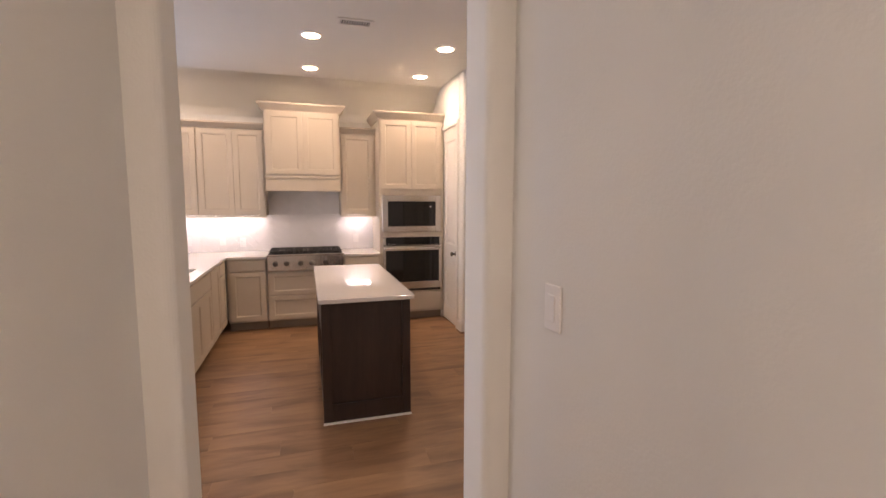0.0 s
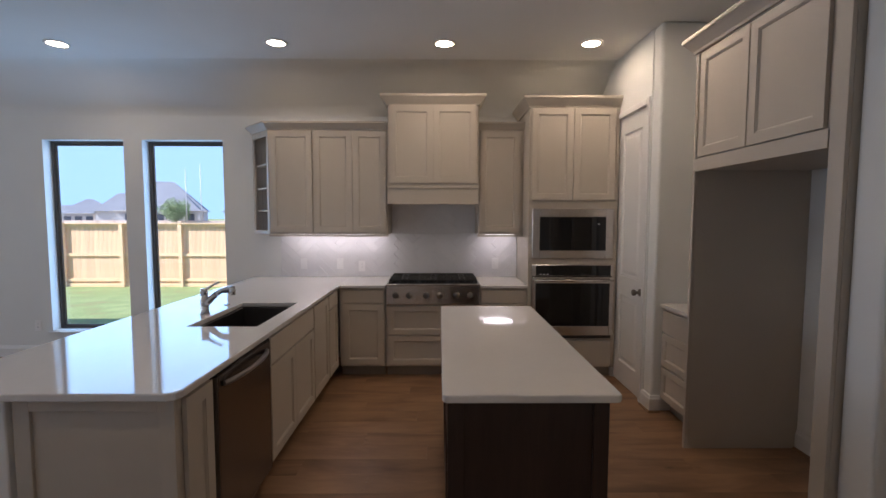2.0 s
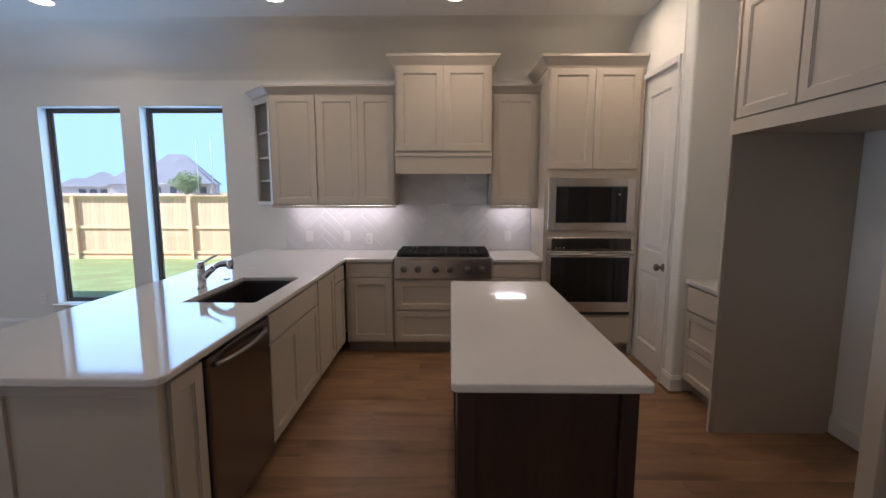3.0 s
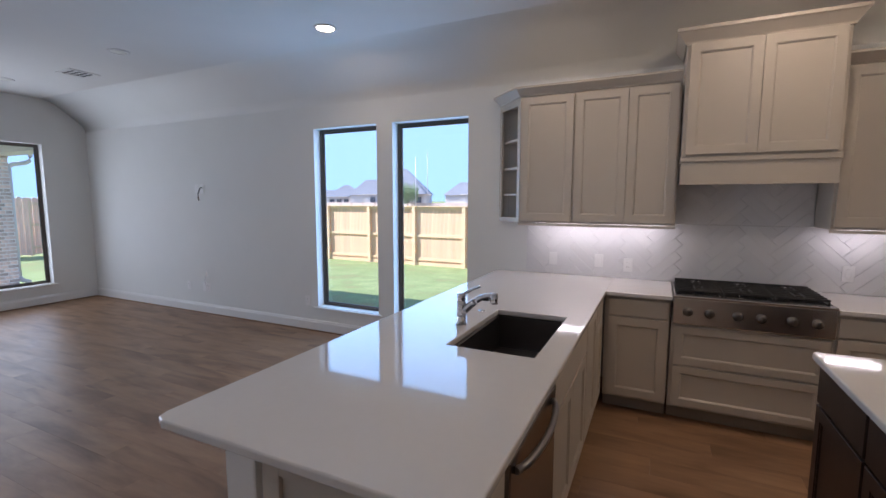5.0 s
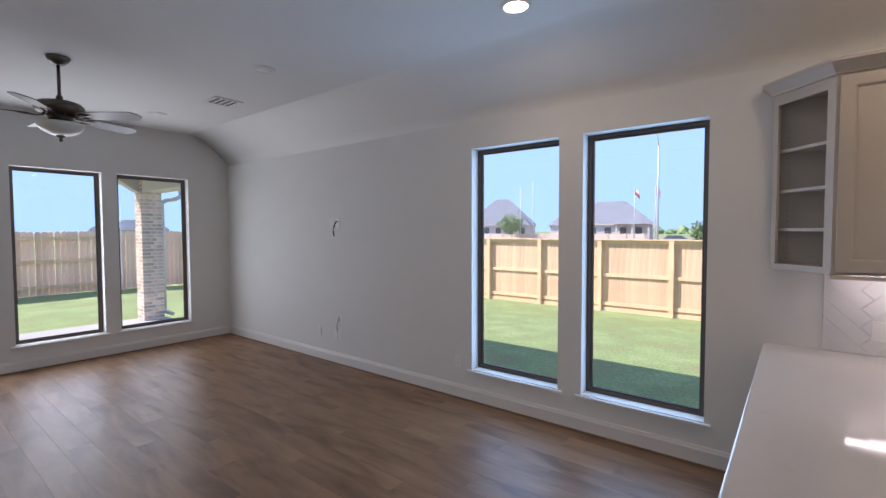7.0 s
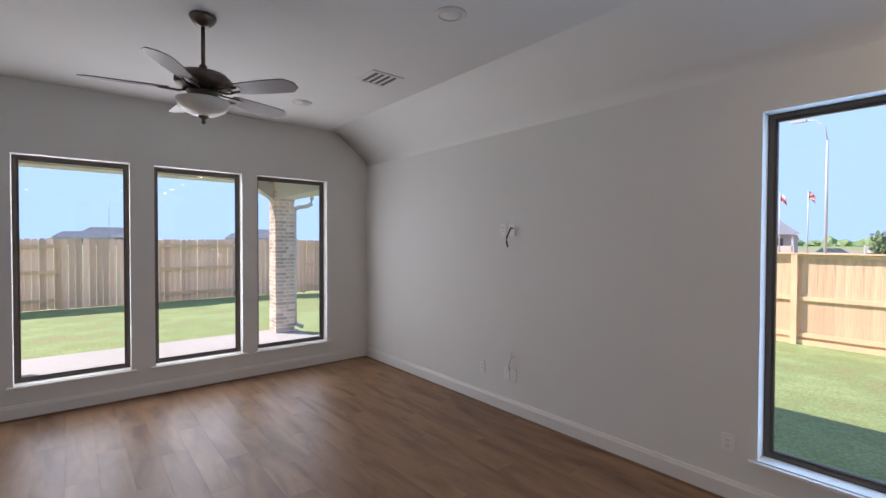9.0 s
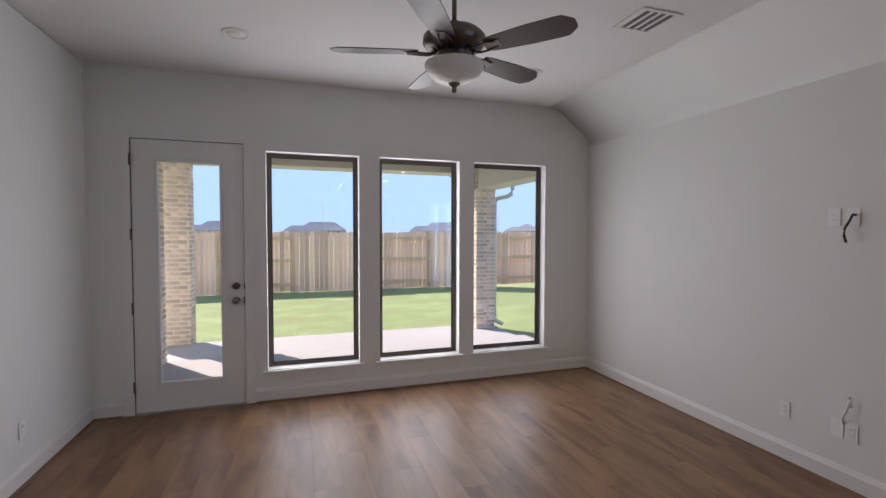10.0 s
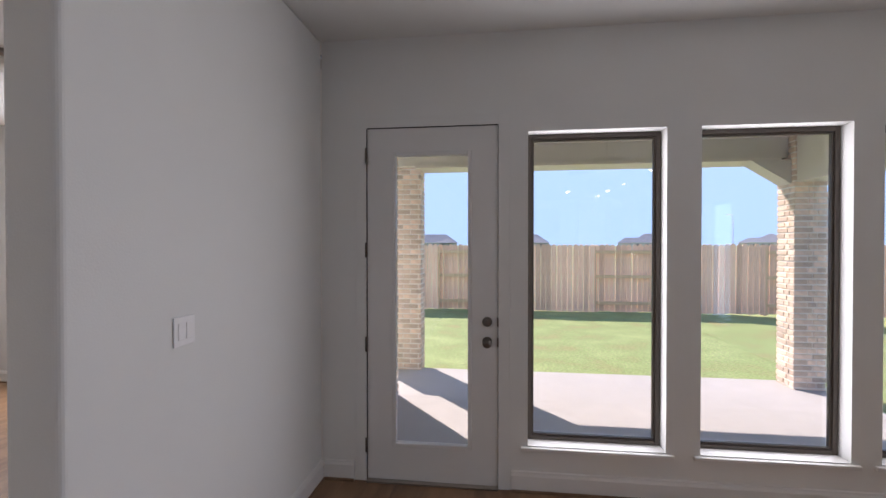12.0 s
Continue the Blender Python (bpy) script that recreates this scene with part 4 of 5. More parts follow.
def oven():
    o = thing("wall_oven", "stainless built-in wall oven with black glass door and bar handle", "oven", at=face(1.118, 5.80))
    w = 0.778
    bx("body", (0.005, w - 0.005, -0.002, 0.011, 0.39, 1.09), BLACK, o)
    bx("control_panel", (0.0, w, -0.03, -0.003, 1.0, 1.110), STEEL, o, bev=0.003)
    bx("display", (0.035, w - 0.03, -0.033, -0.0305, 1.005, 1.103), BLACKGLASS, o, "black glass control display")
    bm = bmesh.new()
    for a in ((0, 0.035, 0.425, 0.99), (w - 0.035, w, 0.425, 0.99), (0.035, w - 0.035, 0.425, 0.515), (0.035, w - 0.035, 0.93, 0.99)):
        box(bm, a[0], a[1], -0.03, -0.003, a[2], a[3], 0.002)
    part("door", bm, STEEL, o)
    bx("door_glass", (0.031, w - 0.031, -0.026, -0.004, 0.51, 0.935), BLACKGLASS, o, "black glass oven window")
    bm = bmesh.new()
    rod(bm, (0.02, -0.075, 0.962), (w - 0.02, -0.075, 0.962), 0.012)
    rod(bm, (0.04, -0.03, 0.962), (0.04, -0.075, 0.962), 0.009, seg=8), rod(bm, (w - 0.04, -0.03, 0.962), (w - 0.04, -0.075, 0.962), 0.009, seg=8)
    part("handle", bm, STEEL, o)
    bx("vent", (0.01, w - 0.01, -0.02, -0.003, 0.402, 0.423), SLOT, o)
    for k in range(3):
        bx("indicator", (0.07 + k * 0.035, 0.084 + k * 0.035, -0.0336, -0.0331, 1.015, 1.021), PLASTIC, o)


def microwave():
    o = thing("built_in_microwave", "stainless built-in microwave with trim kit and black glass door", "microwave", at=face(1.114, 5.80))
    w = 0.772
    z0, z1 = 1.17, 1.640
    bm = bmesh.new()
    for a in ((0, 0.072, z0, z1), (w - 0.072, w, z0, z1), (0.072, w - 0.072, z0, z0 + 0.075), (0.072, w - 0.072, z1 - 0.075, z1)):
        box(bm, a[0], a[1], -0.022, -0.002, a[2], a[3], 0.002)
    part("trim_frame", bm, STEEL, o)
    bx("door_glass", (0.074, 0.55, -0.027, -0.004, z0 + 0.077, z1 - 0.077), BLACKGLASS, o, "black glass door")
    bx("control_panel", (0.553, w - 0.074, -0.027, -0.004, z0 + 0.077, z1 - 0.077), BLACKGLASS, o)
    bx("display", (0.62, 0.64, -0.0278, -0.0272, z1 - 0.150, z1 - 0.138), GALV, o, "small clock display")
    bx("window_screen", (0.15, 0.47, -0.0278, -0.0272, z0 + 0.14, z1 - 0.14), BLACKGLASS, o)


oven()
microwave()


# refrigerator niche
def niche():
    c = cabinet("refrigerator_wall_cabinet", GL + "deep two-door cabinet over the empty refrigerator niche", 1.00, 0.72, 1.862, 2.60,
                [("door", 0.030, 0.478, 1.94, 2.588), ("door", 0.488, 0.975, 1.94, 2.588)], face(1.90, 4.4445, 0, -90), False)
    for name, y0, y1 in (("refrigerator_side_panel", 4.445, 4.470), ("refrigerator_side_panel", 3.364, 3.443)):
        p = new(name)
        bx("panel", (1.9055, 2.648, y0, y1, 0, 2.60), CAB, p)
        bx("front_edge", (1.885, 1.905, y0, y1, 0, 2.60), CAB, p, bev=0.0015)
        tagged(p, GL + "tall side panel of the refrigerator niche", "cabinet panel")
    r = bx("niche_rail", (1.880, 1.898, 3.4435, 4.4445, 1.852, 1.93), CAB)
    tagged(r, GL + "rail along the bottom of the refrigerator cabinet", "moulding")


niche()
crown([(2.648, 4.471, 0, 1), (1.885, 4.471, -1, 1), (1.885, 3.362, -1, -1), (1.928, 3.362, 0, -1)], 2.601, GL + "crown moulding over the refrigerator cabinet")
cabinet("drawer_base_cabinet", GL + "small base cabinet with three drawers beside the pantry", 0.555, 0.62, 0, 0.848,
        [("slab", 0.012, 0.54, 0.66, 0.83), ("drawer", 0.012, 0.54, 0.39, 0.645), ("drawer", 0.012, 0.54, 0.125, 0.375)], face(2.02, 5.028, 0, -90))
q = bx("small_worktop", (1.985, 2.648, 4.472, 5.028, 0.85, 0.88), QUARTZ, None, "", 0.005, 2)
tagged(q, "small white quartz worktop on the drawer cabinet beside the pantry", "worktop")


# island
def island():
    s = thing("kitchen_island", "dark espresso kitchen island with a white quartz top", "kitchen island")
    x0, x1, y0, y1 = 0.265, 0.885, 3.195, 4.755
    zt = CT - 0.031
    bx("body", (x0 + 0.02, x1 - 0.022, y0 + 0.012, y1 - 0.01, 0.105, zt), DARK, s)
    bx("toe_kick", (x0 + 0.07, x1 - 0.075, y0 + 0.015, y1 - 0.02, 0, 0.105), DARK, s)
    for nm, a in (("end_stile", (x0, x0 + 0.06, 0, zt)), ("end_stile", (x1 - 0.06, x1, 0, zt)), ("end_rail", (x0 + 0.06, x1 - 0.06, 0, 0.14)), ("end_rail", (x0 + 0.06, x1 - 0.06, zt - 0.02, zt))):
        bm = bmesh.new()
        box(bm, a[0], a[1], y0 - 0.006, y0 + 0.011, a[2], a[3] - 0.0005, 0.002)
        part(nm, bm, DARK, s)
    bx("shoe_moulding", (x0 - 0.004, x1 + 0.004, y0 - 0.018, y0 - 0.0065, 0, 0.014), TRIM, s, "pale shoe moulding")
    for side in (0, 1):
        e = thing("side_fronts", "", "")
        for k in ("label", "category"):
            if k in e:
                del e[k]
        e.matrix_world = face(x0 + 0.02, y1 - 0.01, 0, -90) if side == 0 else face(x1 - 0.022, y0 + 0.012, 0, 90)
        e.parent = s
        w = (y1 - 0.01) - (y0 + 0.012)
        for k in range(3):
            a, b = 0.01 + k * w / 3, (k + 1) * w / 3 - 0.01
            slab("drawer_front", a, b, 0.70, 0.862, e, DARK)
            shaker("door", a, b, 0.12, 0.688, e, DARK)
    bm = bmesh.new()
    X0, X1, Y0, Y1 = 0.242, 0.905, 3.11, 4.785
    box(bm, X0, X1, Y0, Y1, zt, CT)
    bmesh.ops.bevel(bm, geom=[e for e in bm.edges if abs(e.verts[0].co.z - e.verts[1].co.z) > 0.01], offset=0.025, segments=5, affect="EDGES", profile=0.5)
    bmesh.ops.bevel(bm, geom=[e for e in bm.edges if abs(e.verts[0].co.z - e.verts[1].co.z) < 1e-5], offset=0.007, segments=3, affect="EDGES", profile=0.5)
    part("island_top", bm, QUARTZ, s, "white polished quartz top")


island()


# ceiling lights, vents, fan
def can_light(x, y, lit):
    c = thing("recessed_light", ("round recessed ceiling light with white trim, lit warm" if lit else "round recessed ceiling light with white trim, switched off"), "ceiling light", "recessed ceiling lights", pose(x, y, CEIL))
    bm = bmesh.new()
    lathe(bm, [(0.098, -0.0005), (0.098, -0.004), (0.088, -0.010), (0.076, -0.010), (0.074, -0.004), (0.074, -0.0005)], seg=32)
    part("trim_ring", bm, TRIM, c)
    bm = bmesh.new()
    lathe(bm, [(0.0735, -0.0008), (0.0735, -0.006), (0.002, -0.006)], seg=32)
    part("lens", bm, LENS if lit else BOWL, c)
    return c


# the last two fixtures are unseen additions, there only for their light
for x, y in CANS + CANS_ADDED:
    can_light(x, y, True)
for x, y in CANS_OFF:
    can_light(x, y, False)


def vent(x, y, w, l, turn, n=9, half=0.0032):
    v = thing("ceiling_vent", "white metal ceiling air vent with angled slats", "vent", "ceiling vents", pose(x, y, CEIL, 0, 0, turn))
    bm = bmesh.new()
    for a in ((-w / 2, w / 2, -l / 2, -l / 2 + 0.028), (-w / 2, w / 2, l / 2 - 0.028, l / 2), (-w / 2, -w / 2 + 0.028, -l / 2 + 0.028, l / 2 - 0.028), (w / 2 - 0.028, w / 2, -l / 2 + 0.028, l / 2 - 0.028)):
        box(bm, *a, -0.010, -0.0005, 0.002)
    part("frame", bm, TRIM, v)
    # dark grey sheet stands in for the shade between the slats
    bx("backing", (-w / 2 + 0.02, w / 2 - 0.02, -l / 2 + 0.02, l / 2 - 0.02, -0.002, -0.0006), VENTDARK, v)
    for k in range(n):
        x0 = -w / 2 + 0.035 + k * (w - 0.075) / (n - 1)
        bm = bmesh.new()
        box(bm, x0 - half, x0 + half, -l / 2 + 0.028, l / 2 - 0.028, -0.0085, -0.0065)
        part("slat", bm, TRIM, v)


vent(-6.62, 5.40, 0.32, 0.30, 90, 5, 0.012)
vent(0.623, 4.045, 0.30, 0.15, 0, 12)
vent(-2.373, 4.506, 0.36, 0.20, 0, 12)


def disc(name, label, cat, x, y, r, m, prof=None):
    d = thing(name, label, cat, at=pose(x, y, CEIL))
    bm = bmesh.new()
    lathe(bm, prof or [(r, -0.0005), (r, -0.008), (r - 0.006, -0.012), (0.002, -0.013)], seg=32)
    part("cover", bm, m, d)
    return d


disc("junction_box_cover", "round pale green cover plate for a future pendant on the ceiling", "cover plate", -1.575, 4.516, 0.075, mat("pale_green_plastic", (0.48, 0.60, 0.48), 0.5, vary=0.02))
sd = disc("smoke_detector", "round white smoke detector on the kitchen ceiling", "smoke detector", -1.154, 4.42, 0.088, PLASTIC, [(0.088, -0.0005), (0.088, -0.012), (0.078, -0.02), (0.06, -0.034), (0.045, -0.038), (0.002, -0.039)])
bm = bmesh.new()
lathe(bm, [(0.024, -0.0385), (0.024, -0.043), (0.002, -0.044)], (0.02, 0, 0), 20)
part("test_button", bm, GALV, sd)


def fan():
    f = thing("ceiling_fan", "pewter ceiling fan with five dark blades and frosted bowl light", "ceiling fan", at=pose(-6.40, 3.95, 0.0))
    bm = bmesh.new()
    lathe(bm, [(0.078, CEIL - 0.001), (0.080, CEIL - 0.012), (0.066, CEIL - 0.036), (0.037, CEIL - 0.064), (0.018, CEIL - 0.068), (0.003, CEIL - 0.069)])
    part("canopy", bm, FANMET, f)
    bm = bmesh.new()
    rod(bm, (0, 0, CEIL - 0.066), (0, 0, 2.70), 0.0125, seg=14)
    part("downrod", bm, FANMET, f)
    bm = bmesh.new()
    lathe(bm, [(0.022, 2.735), (0.026, 2.70), (0.08, 2.692), (0.140, 2.676), (0.165, 2.650), (0.167, 2.618), (0.148, 2.595), (0.10, 2.575), (0.085, 2.55), (0.08, 2.535), (0.06, 2.52), (0.003, 2.52)])
    part("motor_housing", bm, FANMET, f)
    for k in range(20):
        a = 2 * math.pi * k / 20
        bm = bmesh.new()
        rod(bm, (math.cos(a) * 0.138, math.sin(a) * 0.138, 2.605), (math.cos(a) * 0.096, math.sin(a) * 0.096, 2.566), 0.006, seg=6)
        part("rib", bm, FANMET, f)
    for k in range(5):
        m = Matrix.Rotation(radians(39.5 + 72 * k), 4, "Z") @ Matrix.Translation((0, 0, 2.572)) @ Matrix.Rotation(radians(-12), 4, "X")
        bm = bmesh.new()
        outline = [(0.19, 0.050), (0.24, 0.060), (0.42, 0.074), (0.57, 0.076), (0.60, 0.072), (0.642, 0.034), (0.647, 0.02)]
        pts = outline + [(x, -y) for x, y in outline[::-1]]
        prism(bm, pts, -0.003, 0.003)
        bmesh.ops.transform(bm, matrix=m, verts=bm.verts)
        part("blade", bm, FANBLADE, f, "dark wooden fan blade")
        bm = bmesh.new()
        for s in (-1, 1):
            tube(bm, [(0.09, s * 0.012, 0.0), (0.14, s * 0.030, -0.012), (0.19, s * 0.034, -0.009), (0.25, s * 0.02, -0.006)], 0.006, 6)
        box(bm, 0.18, 0.27, -0.030, 0.030, -0.0065, -0.0035, 0.001)
        bmesh.ops.transform(bm, matrix=m, verts=bm.verts)
        part("blade_arm", bm, FANMET, f)
    bm = bmesh.new()
    lathe(bm, [(0.150, 2.507), (0.156, 2.511), (0.158, 2.503), (0.150, 2.478), (0.126, 2.448), (0.085, 2.425), (0.04, 2.411), (0.003, 2.409)], seg=40)
    part("bowl_shade", bm, BOWL, f, "frosted glass bowl shade")
    bm = bmesh.new()
    lathe(bm, [(0.032, 2.412), (0.028, 2.402), (0.012, 2.393), (0.010, 2.382), (0.015, 2.376), (0.009, 2.364), (0.002, 2.360)])
    part("finial", bm, FANMET, f)
    bm = bmesh.new()
    lathe(bm, [(0.055, 2.519), (0.10, 2.515), (0.148, 2.511), (0.148, 2.508), (0.003, 2.508)])
    part("light_plate", bm, FANMET, f)


fan()


def flush_light():
    f = thing("flush_ceiling_light", "round flush ceiling light with nickel rim and frosted glass", "ceiling light", at=pose(-8.58, -0.985, CEIL))
    bm = bmesh.new()
    lathe(bm, [(0.17, 0.0), (0.18, -0.02), (0.175, -0.045), (0.15, -0.05), (0.003, -0.05)])
    part("rim", bm, NICKEL, f)
    bm = bmesh.new()
    lathe(bm, [(0.15, -0.0505), (0.14, -0.08), (0.09, -0.105), (0.003, -0.112)])
    part("shade", bm, BOWL, f)


flush_light()


# switches and outlets: local frame on a wall, front towards -y
def plate(name, label, w, at, kind, n=1):
    s = thing(name, label, "electrical fitting", "", at)
    bx("cover_plate", (-w / 2, w / 2, -0.007, -0.001, -0.058, 0.058), PLASTIC, s, bev=0.003, seg=2)
    for k in range(n):
        cx = (k - (n - 1) / 2) * 0.046
        if kind == "switch":
            bx("rocker", (cx - 0.0165, cx + 0.0165, -0.0105, -0.0072, -0.033, 0.033), PLASTIC, s, bev=0.0015)
        elif kind == "outlet":
            bx("receptacle", (cx - 0.0165, cx + 0.0165, -0.0095, -0.0072, -0.033, 0.033), PLASTIC, s, bev=0.001)
            for dz in (-0.018, 0.018):
                for dx in (-0.006, 0.006):
                    bm = bmesh.new()
                    box(bm, cx + dx - 0.001, cx + dx + 0.001, -0.0101, -0.0096, dz - 0.004, dz + 0.005)
                    part("slot", bm, SLOT, s, "dark socket slot")
    return s


def cable(at, pts, label, m):
    c = thing("loose_cable", label, "cable", "", at)
    bm = bmesh.new()
    tube(bm, pts, 0.0075, 8)
    part("cord", bm, m, c)


for x in (-1.25, -0.855):
    plate("switch_plate", "white switch plate on the tiled backsplash", 0.072, face(x, NY - 0.010, 1.05), "switch")
plate("outlet", "white duplex outlet on the tiled backsplash", 0.072, face(-0.617, NY - 0.010, 1.025), "outlet")
plate("switch_plate", "white switch plate on the tiled backsplash beside the oven tower", 0.072, face(0.843, NY - 0.010, 1.055), "switch")
plate("outlet", "white outlet high on the wall for a television", 0.072, face(-6.10, NY, 1.722), "outlet")
plate("low_voltage_plate", "white cable plate high on the wall for a television", 0.072, face(-5.995, NY, 1.722), "blank")
plate("outlet", "white low outlet near the baseboard", 0.072, face(-6.372, NY, 0.37), "outlet")
plate("outlet", "white low outlet with a coaxial tail above it", 0.072, face(-5.965, NY, 0.37), "outlet")
plate("low_voltage_plate", "white low cable plate beside the outlet", 0.072, face(-6.045, NY, 0.37), "blank")
cable(face(-5.995, NY, 1.722), [(0.012, -0.006, 0.012), (0.014, -0.035, 0.016), (0.006, -0.050, -0.022), (-0.018, -0.052, -0.070), (-0.022, -0.050, -0.115), (-0.010, -0.048, -0.160)], "short black cable hanging from the television plate", SLOT)
cable(face(-5.975, NY, 0.43), [(-0.035, -0.004, -0.02), (-0.030, -0.03, 0.02), (-0.005, -0.04, 0.07), (0.006, -0.035, 0.13), (0.010, -0.03, 0.165), (0.014, -0.02, 0.10)], "short white coaxial cable sticking up from the low plate", PLASTIC)
plate("switch_plate", "white double switch plate beside the patio door", 0.118, face(-7.288, 1.455, 1.299, 180), "switch", 2)
plate("outlet", "white low outlet beside the patio door", 0.072, face(-7.652, 1.455, 0.355, 180), "outlet")
plate("switch_plate", "white double switch plate by the refrigerator niche", 0.118, face(2.065, 3.20, 1.315), "switch", 2)
plate("switch_plate", "white single switch plate in the hallway", 0.072, face(0.76, 1.03, 1.30, -90), "switch")
plate("outlet", "white outlet under the windows near the worktop", 0.072, face(-4.19, NY, 0.36), "outlet")


# outdoors: ground sheet, patio, porch, fences, houses
def ground_z(y):
    return -0.15 if y < 8.5 else (-0.15 - 0.37 * min(1.0, (y - 8.5) / 6.0))


bm = bmesh.new()
xs = [-900, -200, -80, -40, -25, -15, -5, 5, 20, 80, 900]
ys = [-900, -100, -20, 0, 7, 8.5, 10, 11.5, 13, 14.5, 20, 40, 100, 900]
gr = [[bm.verts.new((x, y, ground_z(y))) for y in ys] for x in xs]
for i in range(len(xs) - 1):
    for j in range(len(ys) - 1):
        bm.faces.new((gr[i][j], gr[i + 1][j], gr[i + 1][j + 1], gr[i][j + 1]))
part("ground", bm, GRASS, None, "mown green lawn with a few dry patches", "structure")
setting("patio_slab", "smooth pale concrete patio slab", (-11.9, -8.885, 1.24, 6.62, -0.22, -0.10), CONCRETE)
setting("house_roof", "roof slab of the house with deep eaves", (-9.3, 5.6, -4.3, 6.95, CEIL + 0.16, CEIL + 0.24), ROOFM)
setting("porch_soffit", "painted porch ceiling", (-12.15, -8.88, 0.9, 6.75, 2.95, 3.02), STUCCO)
setting("porch_beam", "painted porch beam between the brick posts", (-12.05, -11.65, 1.3, 6.3, 2.70, 2.95), STUCCO)
setting("porch_beam_side", "deep painted porch side beam", (-11.518, -8.885, 6.20, 6.56, 2.385, 2.945), STUCCO)
setting("porch_fascia", "painted fascia board under the porch beam", (-12.07, -11.63, 1.55, 6.1, 2.665, 2.70), WHITEP)
bm = bmesh.new()
h = [(6.18, 2.665), (6.18, 2.37), (5.72, 2.665)]
ra, rb = [[bm.verts.new((x, y, z)) for y, z in h] for x in (-11.83, -11.58)]
for i in range(3):
    bm.faces.new((ra[i], ra[(i + 1) % 3], rb[(i + 1) % 3], rb[i]))
bm.faces.new(ra), bm.faces.new(rb[::-1])
bmesh.ops.recalc_face_normals(bm, faces=bm.faces[:])
part("porch_bracket", bm, STUCCO, None, "angled painted bracket between beam and brick post", "structure")

# rain pipe
g = thing("rain_gutter", "white gutter elbow under the porch eave next to the brick post", "gutter")
bm = bmesh.new()
tube(bm, [(-11.6, 6.90, 2.70), (-11.6, 6.92, 2.42), (-11.6, 6.90, 2.33), (-11.62, 6.83, 2.28), (-11.66, 6.66, 2.25), (-11.67, 6.605, 2.20)], 0.042, 8)
part("elbow", bm, WHITEP, g)
bm = bmesh.new()
rod(bm, (-11.67, 6.60, 2.21), (-11.67, 6.60, 0.06), 0.036, seg=8)
part("downpipe", bm, WHITEP, g)
bm = bmesh.new()
tube(bm, [(-11.67, 6.60, 0.07), (-11.66, 6.62, 0.0), (-11.60, 6.74, -0.06)], 0.04, 8)
part("shoe", bm, WHITEP, g)


# brickwork: courses of bricks on the faces of a block
brick_mesh = {}


def brick(parent, l, centre, axis, out):
    """A brick of length l showing on a face; axis: the way it runs, out: the way it faces."""
    key = (round(l, 3), axis)
    if key not in brick_mesh:
        b = bmesh.new()
        dx, dy = (l / 2, 0.012) if axis == "x" else (0.012, l / 2)
        box(b, -dx, dx, -dy, dy, -0.025, 0.025, 0.003)
        me = bpy.data.meshes.new("brick")
        b.to_mesh(me), b.free()
        me.materials.append(BRICK)
        brick_mesh[key] = me
    o = new("brick", brick_mesh[key])
    o.parent, o.location = parent, centre
    return o


def brick_block(name, label, x0, x1, y0, y1, z0, z1, faces, seed):
    rnd = random.Random(seed)
    s = thing(name, label, "brick pillar", "", kind="structure")
    bx("mortar_core", (x0 + 0.008, x1 - 0.008, y0 + 0.008, y1 - 0.008, z0, z1), MORTAR, s)
    spots = []
    n = int((z1 - z0) / 0.068)
    for k in range(n):
        z = z0 + (k + 0.5) * (z1 - z0) / n
        for f in faces:
            a0, a1 = (x0, x1) if f in "SN" else (y0, y1)
            pos = a0
            j = 0
            while pos < a1 - 0.03:
                l = ((0.145, 0.088, 0.088, 0.20) if k % 2 else (0.20, 0.24, 0.20))[min(j, 3 if k % 2 else 2)]
                j += 1
                l = min(l, a1 - pos)
                spots.append((f, pos, pos + l, z))
                pos += l + 0.013
    for f, p, q, z in spots:
        l, c, j = q - p, (p + q) / 2, rnd.uniform(-0.002, 0.002)
        if f == "N":
            brick(s, l, (c, y1 - 0.009 + j, z), "x", f)
        elif f == "S":
            brick(s, l, (c, y0 + 0.009 - j, z), "x", f)
        elif f == "E":
            brick(s, l, (x1 - 0.009 + j, c, z), "y", f)
        else:
            brick(s, l, (x0 + 0.009 - j, c, z), "y", f)
    return s


# fences
def fence_north():
    f = thing("fence_north", "new pale cedar privacy fence with posts and three rails", "fence")
    y, b = 15.0, -0.52
    top = 1.33
    x = -24.0
    mesh = None
    for k in range(300):
        if mesh is None:
            bm = bmesh.new()
            box(bm, 0, 0.137, 0.05, 0.068, b + 0.04, top + 0.01)
            o = part("picket", bm, CEDARN, f)
            mesh = o.data
        else:
            o = new("picket", mesh)
            o.parent = f
        o.location = (x + k * 0.139, (k * 7 % 5) * 0.0012, (k * 11 % 7) * 0.0015)
    L = 300 * 0.139
    for z in (b + 0.16, b + 0.92, top - 0.052):
        bx("rail", (x, x + L, 0.0, 0.045, z, z + 0.085), RAILW, f)
    bx("cap_board", (x, x + L, -0.085, 0.10, top + 0.034, top + 0.06), RAILW, f)
    for k in range(22):
        if k == 11:
            continue
        px = -5.795 + (k - 9) * 1.745
        bx("post", (px, px + 0.11, -0.075, -0.001, b, top + 0.033), RAILW, f)
    bx("bottom_board", (x, x + L, 0.0, 0.045, b - 0.02, b + 0.10), RAILW, f)
    f.location = (0, y, 0)
    return f


fence_north()


